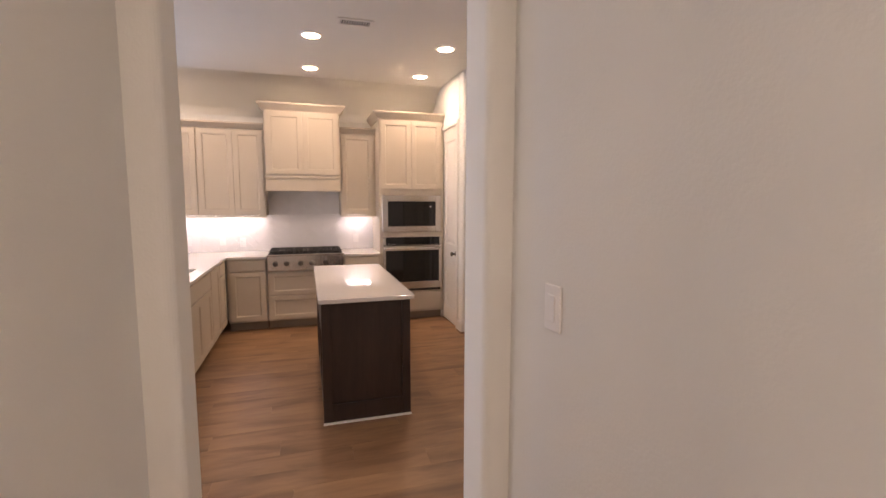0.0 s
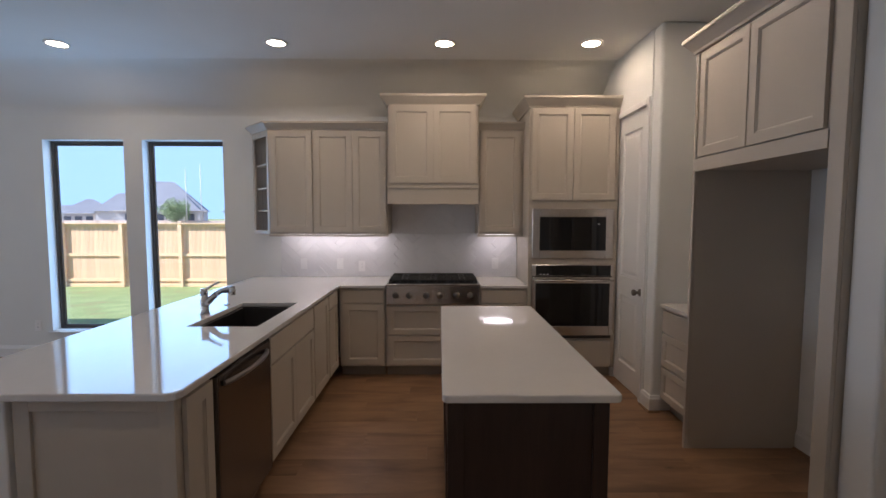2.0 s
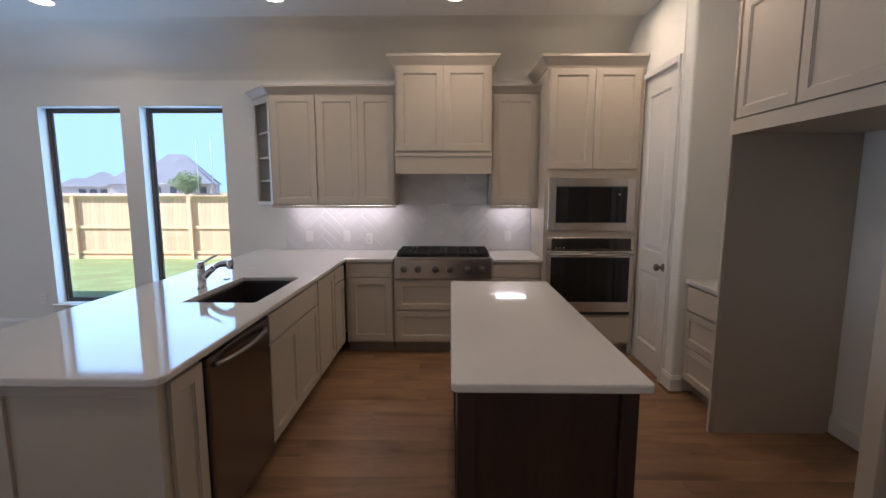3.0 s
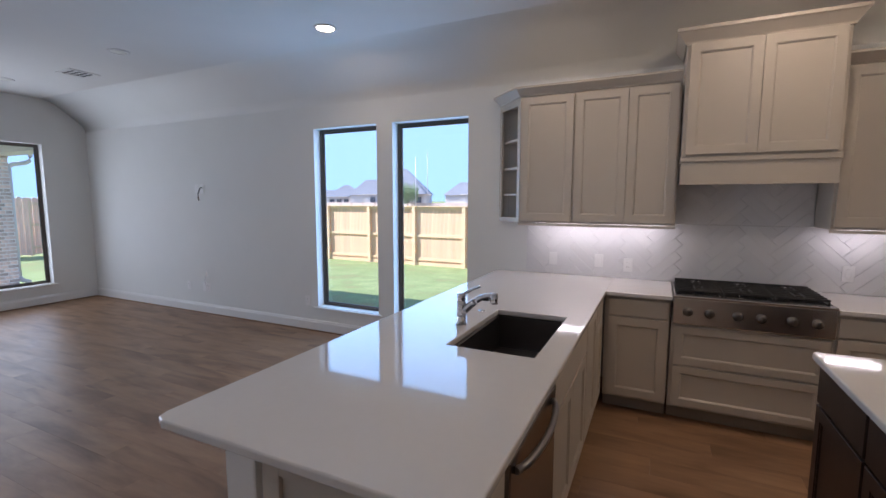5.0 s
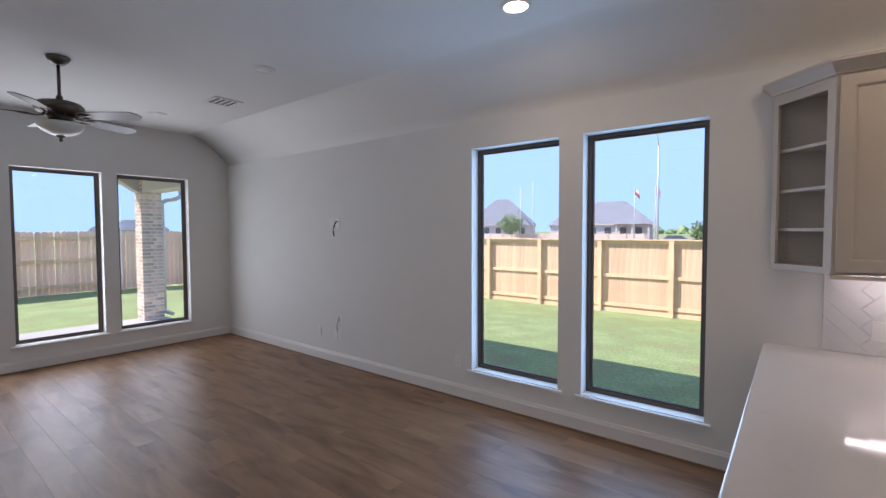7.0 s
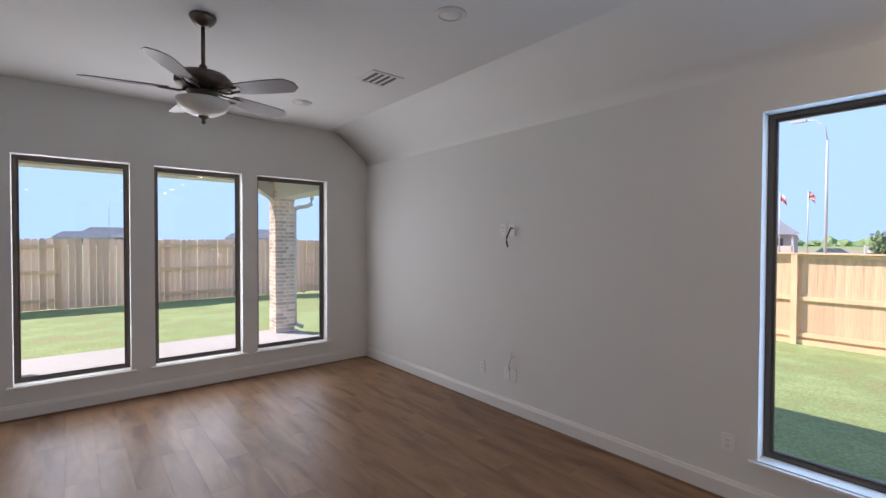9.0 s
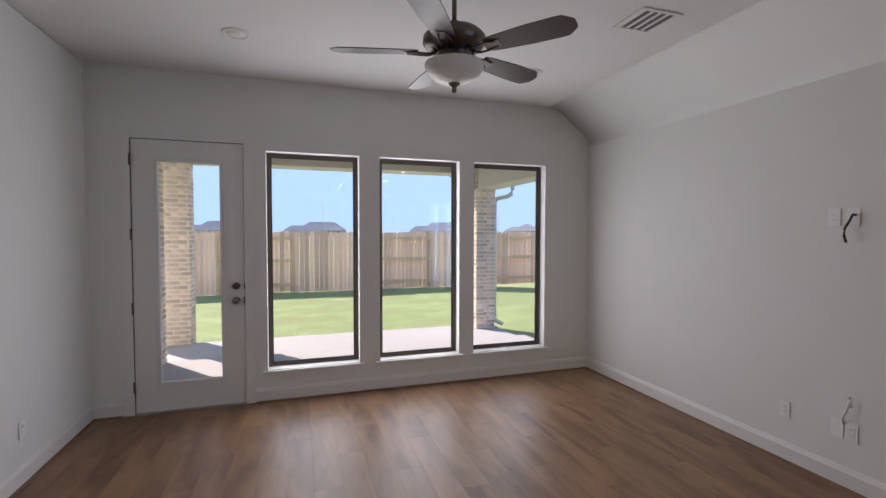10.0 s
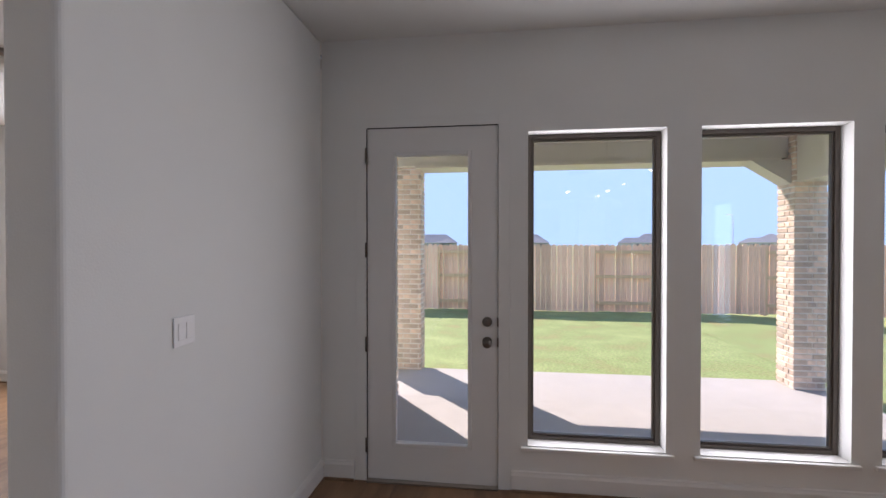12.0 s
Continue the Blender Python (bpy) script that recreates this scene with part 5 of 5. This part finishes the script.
def fence_west():
    f = thing("fence_west", "new cedar picket fence with alternating panels in front shade", "fence")
    X, b, top = -18.0, -0.17, 1.64
    me = {}
    y, k, n = -9.0, 0, 0
    rnd = random.Random(5)
    edges = []
    panel = 2.09
    count = 0
    for p in range(13):
        front = p % 2 == 0
        y0 = -9.46 + p * panel
        if not front:
            for z in (b + 0.22, b + 0.92, top - 0.24):
                bx("rail", (0.0, 0.04, y0, y0 + panel, z, z + 0.085), RAILW, f)
        bx("post", (-0.045, 0.045, y0 - 0.045, y0 + 0.045, b, top - 0.06), RAILW, f)
        for i in range(15):
            w = 0.1325
            if not me:
                bm = bmesh.new()
                pts = [(0, b + 0.03), (w, b + 0.03), (w, top - 0.045), (w - 0.035, top), (0.035, top), (0, top - 0.045)]
                q0, q1 = [bm.verts.new((0.0, u, z)) for u, z in pts], [bm.verts.new((0.016, u, z)) for u, z in pts]
                bm.faces.new(q0[::-1]), bm.faces.new(q1)
                for a in range(6):
                    bm.faces.new((q0[a], q0[(a + 1) % 6], q1[(a + 1) % 6], q1[a]))
                bmesh.ops.recalc_face_normals(bm, faces=bm.faces[:])
                o = part("picket", bm, CEDAR, f)
                me["m"] = o.data
            else:
                o = new("picket", me["m"])
                o.parent = f
            o.location = (0.046 if front else -0.062, y0 + 0.003 + i * panel / 15, rnd.uniform(-0.014, 0.014))
            o.rotation_euler = (rnd.uniform(-0.006, 0.006), 0, 0)
    f.location = (X, 0, 0)
    return f


fence_west()


FARGLASS = mat("far_window", (0.10, 0.11, 0.13), 0.3, vary=0.05)


def hip_roof(bm, x0, x1, y0, y1, z0, h):
    w, d = x1 - x0, y1 - y0
    r = min(w, d) / 2
    b = [bm.verts.new(p) for p in ((x0, y0, z0), (x1, y0, z0), (x1, y1, z0), (x0, y1, z0))]
    if w >= d:
        t = [bm.verts.new(((x0 + r), (y0 + y1) / 2, z0 + h)), bm.verts.new(((x1 - r + 0.01), (y0 + y1) / 2, z0 + h))]
        fs = ((b[0], b[1], t[1], t[0]), (b[1], b[2], t[1]), (b[2], b[3], t[0], t[1]), (b[3], b[0], t[0]))
    else:
        t = [bm.verts.new(((x0 + x1) / 2, y0 + r, z0 + h)), bm.verts.new(((x0 + x1) / 2, y1 - r + 0.01, z0 + h))]
        fs = ((b[0], b[1], t[0]), (b[1], b[2], t[1], t[0]), (b[2], b[3], t[1]), (b[3], b[0], t[0], t[1]))
    for f in fs:
        bm.faces.new(f)
    bm.faces.new(b[::-1])
    bmesh.ops.recalc_face_normals(bm, faces=bm.faces[:])


def far_house(x, y, turn, w, d, wall_h, roof_h, seed, label):
    """A single-storey house with a big hip roof, a lower wing, windows and a covered patio on its -y side."""
    rnd = random.Random(seed)
    h = thing("far_house", label, "house", "houses beyond the fences", pose(x, y, -0.5, 0, 0, turn))
    bm = bmesh.new()
    box(bm, -w / 2, w / 2, 0, d, 0, wall_h)
    box(bm, -w / 2 - w * 0.28, -w / 2, d * 0.25, d * 0.8, 0, wall_h * 0.97)
    part("wall", bm, HOUSEW, h)
    bm = bmesh.new()
    hip_roof(bm, -w / 2 - 0.5, w / 2 + 0.5, -0.5, d + 0.5, wall_h, roof_h)
    part("roof", bm, ROOFM, h, "grey shingle hip roof")
    bm = bmesh.new()
    hip_roof(bm, -w / 2 - w * 0.28 - 0.5, 0, d * 0.25 - 0.5, d * 0.8 + 0.5, wall_h * 0.97, roof_h * 0.6)
    part("wing_roof", bm, ROOFM, h)
    bm = bmesh.new()
    hip_roof(bm, w * 0.05, w / 2 - 0.3, -3.4, d * 0.5, wall_h + 0.02, roof_h * 0.55)
    part("porch_roof", bm, ROOFM, h)
    for k in range(3):
        bx("porch_post", (w * 0.08 + k * w * 0.18, w * 0.08 + k * w * 0.18 + 0.25, -3.1, -2.85, 0, wall_h + 0.02), WHITEP, h)
    for k in range(5):
        a = -w / 2 + w * (0.08 + 0.18 * k)
        win = thing("window", "", "")
        for key in ("label", "category"):
            if key in win:
                del win[key]
        win.parent = h
        bx("window_frame", (a - 0.06, a + 1.16, -0.03, 0.0, 0.85, wall_h - 0.45), WHITEP, win)
        bx("pane", (a, a + 1.1, -0.05, -0.031, 0.92, wall_h - 0.52), FARGLASS, win)
    bx("fascia", (-w / 2 - 0.5, w / 2 + 0.5, -0.53, -0.50, wall_h - 0.12, wall_h + 0.08), WHITEP, h)
    for k in range(3):
        bx("roof_vent", (-w * 0.2 + k * 1.7, -w * 0.2 + k * 1.7 + 0.12, d * 0.3, d * 0.3 + 0.12, wall_h + roof_h * 0.45, wall_h + roof_h * 0.45 + 0.9), GALV, h)
    return h


HL = "pale single-storey house with a large grey hip roof beyond the fence"
for a in [(-28.6, 87, 14, 14.5, 9.5, 3.2, 4.5, 1), (-52.0, 87, 24, 14.0, 11, 3.3, 5.9, 2), (-66.5, 88, 35, 9, 8, 2.8, 2.9, 3),
          (-194, 13, 88, 19, 9, 2.8, 3.6, 5), (-185, 62, 75, 18, 9, 2.8, 3.6, 6), (-171, 94, 62, 12, 11, 2.8, 3.1, 7), (-190, -24, 95, 18, 9, 2.8, 3.6, 8)]:
    far_house(*a, HL)


def gable(bm, x0, x1, y0, y1, z0, h):
    """A roof with its ridge along y and a gable wall below it at y0."""
    xm = (x0 + x1) / 2
    a, b = [[bm.verts.new(p) for p in ((x0, y, z0), (x1, y, z0), (xm, y, z0 + h))] for y in (y0, y1)]
    for f in (a, b[::-1], (a[0], b[0], b[2], a[2]), (a[1], a[2], b[2], b[1]), (a[0], a[1], b[1], b[0])):
        bm.faces.new(f)
    bmesh.ops.recalc_face_normals(bm, faces=bm.faces[:])


def gabled_house(x, y):
    """A white house with two front gables, an entry and a garage door."""
    h = thing("far_house", "white gabled house with dark windows beyond the fence", "house", "houses beyond the fences", pose(x, y, -0.2, 0, 0, -4))
    bm = bmesh.new()
    box(bm, 0, 14.5, 0, 10, 0, 3.0), box(bm, 0.0, 5.6, -1.6, 0, 0, 2.6), box(bm, 6.6, 13.2, -2.4, 0, 0, 2.9)
    part("wall", bm, WHITEW, h)
    bm = bmesh.new()
    hip_roof(bm, -0.4, 14.9, -0.3, 10.4, 3.0, 4.0)
    part("roof", bm, ROOFM, h, "grey shingle hip roof")
    for x0, x1, y0, z0, gh in ((-0.4, 6.6, -1.62, 2.6, 3.3), (6.4, 13.4, -2.42, 2.9, 2.7)):
        bm = bmesh.new()
        gable(bm, x0 + 0.15, x1 - 0.15, y0, 4, z0 - 0.02, gh - 0.1)
        part("gable_wall", bm, WHITEW, h)
        bm = bmesh.new()
        xm = (x0 + x1) / 2
        for xa in (x0, x1):
            p = [bm.verts.new(q) for q in ((xa, y0 - 0.3, z0), (xm, y0 - 0.3, z0 + gh), (xm, 4, z0 + gh), (xa, 4, z0), (xa, y0 - 0.3, z0 - 0.18), (xm, y0 - 0.3, z0 + gh - 0.18), (xm, 4, z0 + gh - 0.18), (xa, 4, z0 - 0.18))]
            for f in ((0, 1, 2, 3), (4, 7, 6, 5), (0, 4, 5, 1), (1, 5, 6, 2), (2, 6, 7, 3), (3, 7, 4, 0)):
                bm.faces.new([p[i] for i in f])
        bmesh.ops.recalc_face_normals(bm, faces=bm.faces[:])
        part("gable_roof", bm, ROOFM, h)
    for x0, x1, y0, z0, z1 in ((1.2, 2.0, -1.62, 0.7, 2.1), (2.4, 3.2, -1.62, 0.7, 2.1), (2.8, 3.4, -1.62, 3.5, 4.3), (9.0, 9.7, -2.42, 3.2, 4.0), (10.0, 10.7, -2.42, 3.2, 4.0)):
        bx("window", (x0, x1, y0 - 0.05, y0 - 0.001, z0, z1), FARGLASS, h)
    bx("door", (5.8, 6.5, -0.06, -0.001, 0, 2.3), FARGLASS, h, "dark front door")
    bx("garage_door", (7.4, 12.4, -2.46, -2.401, 0, 2.2), WHITEP, h, "pale garage door")


WHITEW = mat("white_house_wall", (0.74, 0.72, 0.69), 0.85, scale=2, vary=0.05)
gabled_house(-2.3, 94)
bx("dirt_lot", (-110, 60, 28, 160, -0.62, -0.515), mat("dry_dirt", (0.36, 0.28, 0.20), 0.95, scale=0.4, vary=0.25, bump=0.3, bump_scale=5), None, "", kind="structure")
bpy.data.objects["dirt_lot"]["label"] = "dry tan bare ground beyond the fence"


def parked_car(x, y, turn, colour):
    """A small far-off car: shaped body, cabin glass and four wheels."""
    c = thing("parked_car", "parked car on the street beyond the fence", "car", "parked cars", pose(x, y, -0.5, 0, 0, turn))
    bm = bmesh.new()
    prism(bm, [(-2.2, 0.35), (-2.25, 0.8), (-1.4, 0.95), (2.0, 0.92), (2.25, 0.7), (2.25, 0.35)], -0.88, 0.88)
    bmesh.ops.rotate(bm, matrix=Matrix.Rotation(radians(90), 3, "X"), verts=bm.verts)
    part("body", bm, colour, c)
    bm = bmesh.new()
    prism(bm, [(-1.3, 0.93), (-0.7, 1.42), (0.9, 1.42), (1.7, 0.92)], -0.78, 0.78)
    bmesh.ops.rotate(bm, matrix=Matrix.Rotation(radians(90), 3, "X"), verts=bm.verts)
    part("cabin", bm, FARGLASS, c, "dark car windows")
    for wx in (-1.4, 1.4):
        for wy in (-0.9, 0.72):
            bm = bmesh.new()
            lathe(bm, [(0.32, wy), (0.32, wy + 0.18), (0.05, wy + 0.18)], (wx, 0, 0.33), 14, "Y")
            part("wheel", bm, SLOT, c)


parked_car(-14.6, 70, 8, GALV)
parked_car(-9.9, 76, -6, mat("dark_car_paint", (0.03, 0.035, 0.05), 0.3, vary=0.03))

# white board fences and walls beyond
TANFENCE = mat("pale_tan_fence", (0.60, 0.49, 0.42), 0.85, scale=2, vary=0.12)
for x0, x1, y, top, m, lab in ((-75, -17, 66, 1.15, TANFENCE, "pale tan board fence with posts"), (-13, -2.5, 80, 1.2, WHITEP, "white panel fence")):
    b = thing("far_fence", lab + " in front of the far houses", "fence", "far fences")
    bx("boards", (x0, x1, y, y + 0.1, -0.5, top), m, b)
    n = int((x1 - x0) / 2.4)
    for k in range(n + 1):
        bx("post", (x0 + k * 2.4, x0 + k * 2.4 + 0.16, y - 0.08, y - 0.002, -0.5, top + 0.05), m, b)

def tree(x, y, z, h, r, seed, leaves=3600):
    rnd = random.Random(seed)
    t = thing("young_tree", "small leafy green tree behind the fence", "tree", at=pose(x, y, z))
    bm = bmesh.new()
    tube(bm, [(0, 0, 0), (0.05, 0.02, h * 0.3), (0, 0.05, h * 0.6), (0.03, 0, h * 0.9)], [0.09, 0.07, 0.045, 0.015], 8)
    for k in range(9):
        a, z0 = rnd.uniform(0, 6.28), h * rnd.uniform(0.3, 0.7)
        tube(bm, [(0, 0, z0), (math.cos(a) * r * 0.5, math.sin(a) * r * 0.5, z0 + h * 0.12), (math.cos(a) * r * 0.85, math.sin(a) * r * 0.85, z0 + h * 0.2)], [0.03, 0.02, 0.008], 5)
    part("trunk", bm, BARK, t)
    verts, faces = [], []
    for k in range(leaves):
        a, c, q = rnd.uniform(0, 6.283), rnd.uniform(-1, 1), rnd.random() ** 0.45
        lump = 0.78 + 0.22 * math.sin(3 * a + seed) * math.cos(4 * c)
        p = Vector((math.cos(a) * math.sqrt(1 - c * c) * r * q * lump, math.sin(a) * math.sqrt(1 - c * c) * r * q * lump, h * 0.62 + c * q * h * 0.38 * lump))
        u = Vector((rnd.gauss(0, 1), rnd.gauss(0, 1), rnd.gauss(0, 1))).normalized() * 0.10
        v = u.orthogonal().normalized() * 0.06
        i = len(verts)
        verts += [p - u, p + v, p + u, p - v]
        faces.append((i, i + 1, i + 2, i + 3))
    me = bpy.data.meshes.new("crown")
    me.from_pydata(verts, [], faces)
    me.materials.append(LEAF)
    o = new("crown", me)
    o.parent = t


tree(-36.1, 64, -0.5, 5.0, 2.5, 3)
tree(-7.0, 40, -0.5, 3.1, 1.0, 8, 700)


def street_lamp(x, y, z, h, arm):
    s = thing("street_lamp", "tall grey street lamp with a curved arm", "street lamp", "street lamps", pose(x, y, z))
    bm = bmesh.new()
    tube(bm, [(0, 0, 0), (0, 0, h * 0.5), (0, 0, h * 0.86)], [0.085, 0.07, 0.05], 8)
    part("pole", bm, GALV, s)
    bm = bmesh.new()
    tube(bm, [(0, 0, h * 0.86), (arm * 0.1, 0, h * 0.94), (arm * 0.5, 0, h * 0.99), (arm, 0, h)], 0.035, 6)
    part("arm", bm, GALV, s)
    bx("lamp_head", (arm - 0.1 if arm > 0 else arm - 0.6, arm + 0.6 if arm > 0 else arm + 0.1, -0.13, 0.13, h - 0.07, h + 0.07), GALV, s)


street_lamp(-8.7, 34.5, -0.5, 8.8, -1.0)
street_lamp(-95, 45.5, -0.5, 7.8, -1.8)


def flagpole(x, y, h, colours, seed):
    f = thing("flagpole", "thin flagpole with a small hanging flag behind the fence", "flagpole", "flagpoles", pose(x, y, -0.5))
    bm = bmesh.new()
    tube(bm, [(0, 0, 0), (0, 0, h)], [0.07, 0.04], 8)
    part("pole", bm, GALV, f)
    for k, (z0, z1, m) in enumerate(colours):
        bm = bmesh.new()
        rows = [[bm.verts.new((0.05 + 0.08 * i, 0.06 * math.sin(i * 1.1 + k), h - z * 0.62 - 0.015 * i * i)) for i in range(7)] for z in (z0, z1)]
        for i in range(6):
            bm.faces.new((rows[0][i], rows[0][i + 1], rows[1][i + 1], rows[1][i]))
        part("flag_stripe", bm, m, f)


RED, BLUE = mat("flag_red", (0.45, 0.05, 0.06), 0.8), mat("flag_blue", (0.04, 0.06, 0.25), 0.8)
flagpole(-16.2, 57, 7.0, [(0.3, 0.8, WHITEP), (0.8, 1.4, RED)], 1)
flagpole(-14.0, 57, 7.0, [(0.2 + 0.13 * k, 0.33 + 0.13 * k, (RED, WHITEP)[k % 2]) for k in range(9)], 2)
for x, y, h in ((-33.5, 62, 8.5), (-31.0, 61, 9.0), (-5.8, 88, 8.5), (-95, 8, 9)):
    p = thing("utility_pole", "thin distant utility pole", "pole", "utility poles", pose(x, y, -0.5))
    bm = bmesh.new()
    tube(bm, [(0, 0, 0), (0, 0, h)], [0.06, 0.045], 6)
    part("pole", bm, GALV, p)

# distant tree line
bm = bmesh.new()
rnd = random.Random(9)
for k in range(300):
    a = radians(60 + 52 * k / 300)
    d = rnd.uniform(280, 340)
    c = Vector((math.cos(a) * d, math.sin(a) * d, rnd.uniform(-1.5, 1.2)))
    vs = bmesh.ops.create_icosphere(bm, subdivisions=1, radius=rnd.uniform(2.0, 3.6), matrix=Matrix.Translation(c))["verts"]
    for v in vs:
        v.co += Vector((rnd.uniform(-1, 1), rnd.uniform(-1, 1), rnd.uniform(-0.8, 0.8)))
tagged(part("distant_trees", bm, LEAF), "low dark green tree line on the horizon", "trees", kind="stuff")

# backsplash: herringbone tiles, cut at the edges of the field
def backsplash(name, x0, x1, z0, z1, label):
    s = thing(name, label, "backsplash", kind="structure")
    bx("grout_bed", (x0, x1, NY - 0.006, NY - 0.0005, z0, z1), GROUT, s)
    L, W, g = 0.302, 0.0755, 0.0034
    cs = math.sqrt(0.5)
    def clip(poly, ax, lim, keep_greater):
        out = []
        for i in range(len(poly)):
            p, q = poly[i], poly[(i + 1) % len(poly)]
            pin, qin = ((p[ax] >= lim) == keep_greater), ((q[ax] >= lim) == keep_greater)
            if pin:
                out.append(p)
            if pin != qin:
                t = (lim - p[ax]) / (q[ax] - p[ax])
                out.append((p[0] + (q[0] - p[0]) * t, p[1] + (q[1] - p[1]) * t))
        return out
    shared = {}
    n = 0
    for i in range(-30, 60):
        for j in range(-30, 60):
            for o in (0, 1):
                u, v = i * W + j * L, i * W - j * L
                if o:
                    r = (u, v + W, u + W, v + W + L)
                else:
                    r = (u, v, u + L, v + W)
                e = 0.5 * g
                c4 = [(r[0] + e, r[1] + e), (r[2] - e, r[1] + e), (r[2] - e, r[3] - e), (r[0] + e, r[3] - e)]
                poly = [((a - b) * cs, (a + b) * cs + 0.9) for a, b in c4]
                if max(p[0] for p in poly) < x0 or min(p[0] for p in poly) > x1 or max(p[1] for p in poly) < z0 or min(p[1] for p in poly) > z1:
                    continue
                for ax, lim, kg in ((0, x0, True), (0, x1, False), (1, z0, True), (1, z1, False)):
                    poly = clip(poly, ax, lim, kg)
                    if len(poly) < 3:
                        break
                if len(poly) < 3:
                    continue
                cx, cz = sum(p[0] for p in poly) / len(poly), sum(p[1] for p in poly) / len(poly)
                key = tuple((round(p[0] - cx, 3), round(p[1] - cz, 3)) for p in poly)
                area2 = abs(sum(poly[k][0] * poly[(k + 1) % len(poly)][1] - poly[(k + 1) % len(poly)][0] * poly[k][1] for k in range(len(poly))))
                if area2 < 2e-4:
                    continue
                if key not in shared:
                    b = bmesh.new()
                    top = [b.verts.new((p[0] - cx, -0.0040, p[1] - cz)) for p in poly]
                    mid = [b.verts.new((p[0] - cx - math.copysign(0.0028, p[0] - cx), -0.0068, p[1] - cz - math.copysign(0.0028, p[1] - cz))) for p in poly]
                    low = [b.verts.new((p[0] - cx, 0.0, p[1] - cz)) for p in poly]
                    m = len(poly)
                    for k in range(m):
                        b.faces.new((low[k], low[(k + 1) % m], top[(k + 1) % m], top[k]))
                        b.faces.new((top[k], top[(k + 1) % m], mid[(k + 1) % m], mid[k]))
                    b.faces.new(mid)
                    bmesh.ops.recalc_face_normals(b, faces=b.faces[:])
                    me = bpy.data.meshes.new("tile")
                    b.to_mesh(me), b.free()
                    me.materials.append(TILE)
                    shared[key] = me
                o2 = new("tile", shared[key])
                o2.parent = s
                n += 1
                tilt = random.uniform(-0.006, 0.006)
                o2.location, o2.rotation_euler = (cx, NY - 0.0055, cz), (random.uniform(-0.012, 0.012), 0, tilt * 0.3)
    return n


backsplash("backsplash", -1.50, 1.081, CT + 0.001, 1.384, "glossy white herringbone tile backsplash behind the worktop")
backsplash("backsplash_hood", -0.285, 0.622, 1.386, 1.73, "glossy white herringbone tile behind the cooktop under the hood")

brick_block("brick_post", "pale tan brick porch post at the patio corner", -11.86, -11.52, 6.18, 6.545, -0.15, 2.95, "ES", 1)
brick_block("brick_post", "pale tan brick porch post near the patio door", -12.1, -11.79, 1.0, 1.605, -0.15, 2.95, "EN", 2)
brick_block("brick_wall", "pale tan brick side wall of the house beside the patio door", -10.485, -8.885, 1.24, 1.585, -0.15, 2.95, "WN", 3)


# plank floor
def plank_floor():
    s = thing("floor", "warm brown oak-look plank floor with soft grain and knots", "", kind="structure")
    W, L, g = 0.18, 1.22, 0.0005
    rnd = random.Random(4)
    shared = {}
    def mesh(l, w):
        k = (round(l, 3), round(w, 3))
        if k not in shared:
            b = bmesh.new()
            box(b, 0, l, 0, w, -0.008, 0.0)
            bmesh.ops.bevel(b, geom=[e for e in b.edges if all(v.co.z == 0 for v in e.verts)], offset=0.0003, segments=1, affect="EDGES")
            me = bpy.data.meshes.new("plank")
            b.to_mesh(me), b.free()
            me.materials.append(OAK)
            shared[k] = me
        return shared[k]
    near, far = [], bmesh.new()
    regions = [(-8.68, 2.65, 1.44, NY), (0.69, 4.85, 1.44, 3.20), (-0.24, 0.76, -2.6, 1.44), (-8.68, -5.35, 1.235, 1.44), (-10.3, -5.5, -3.6, 1.235)]
    row0 = -3.6
    done = []
    y = row0
    n = 0
    while y < NY:
        y1 = min(y + W, NY)
        ym = (y + y1) / 2
        spans = [(a, b) for a, b, c, d in regions if c <= ym < d]
        spans.sort()
        merged = []
        for a, b in spans:
            if merged and a <= merged[-1][1]:
                merged[-1][1] = max(b, merged[-1][1])
            else:
                merged.append([a, b])
        off = (n * 0.437) % L
        for a, b in merged:
            x = a - off
            while x < b:
                p, q = max(x, a), min(x + L, b)
                if q - p > 0.02:
                    if 1.44 < ym and p > -8.7 and q <= 2.7:
                        o = new("plank", mesh(q - p - g, y1 - y - g))
                        o.parent, o.location = s, (p, y, 0)
                        near.append(o)
                    else:
                        box(far, p, q - g, y, y1 - g, -0.008, 0.0)
                x += L
        y = y1
        n += 1
    part("planks_beyond", far, OAK, s, "oak-look planks of the hallway and side room", "stuff")
    return len(near)


plank_floor()
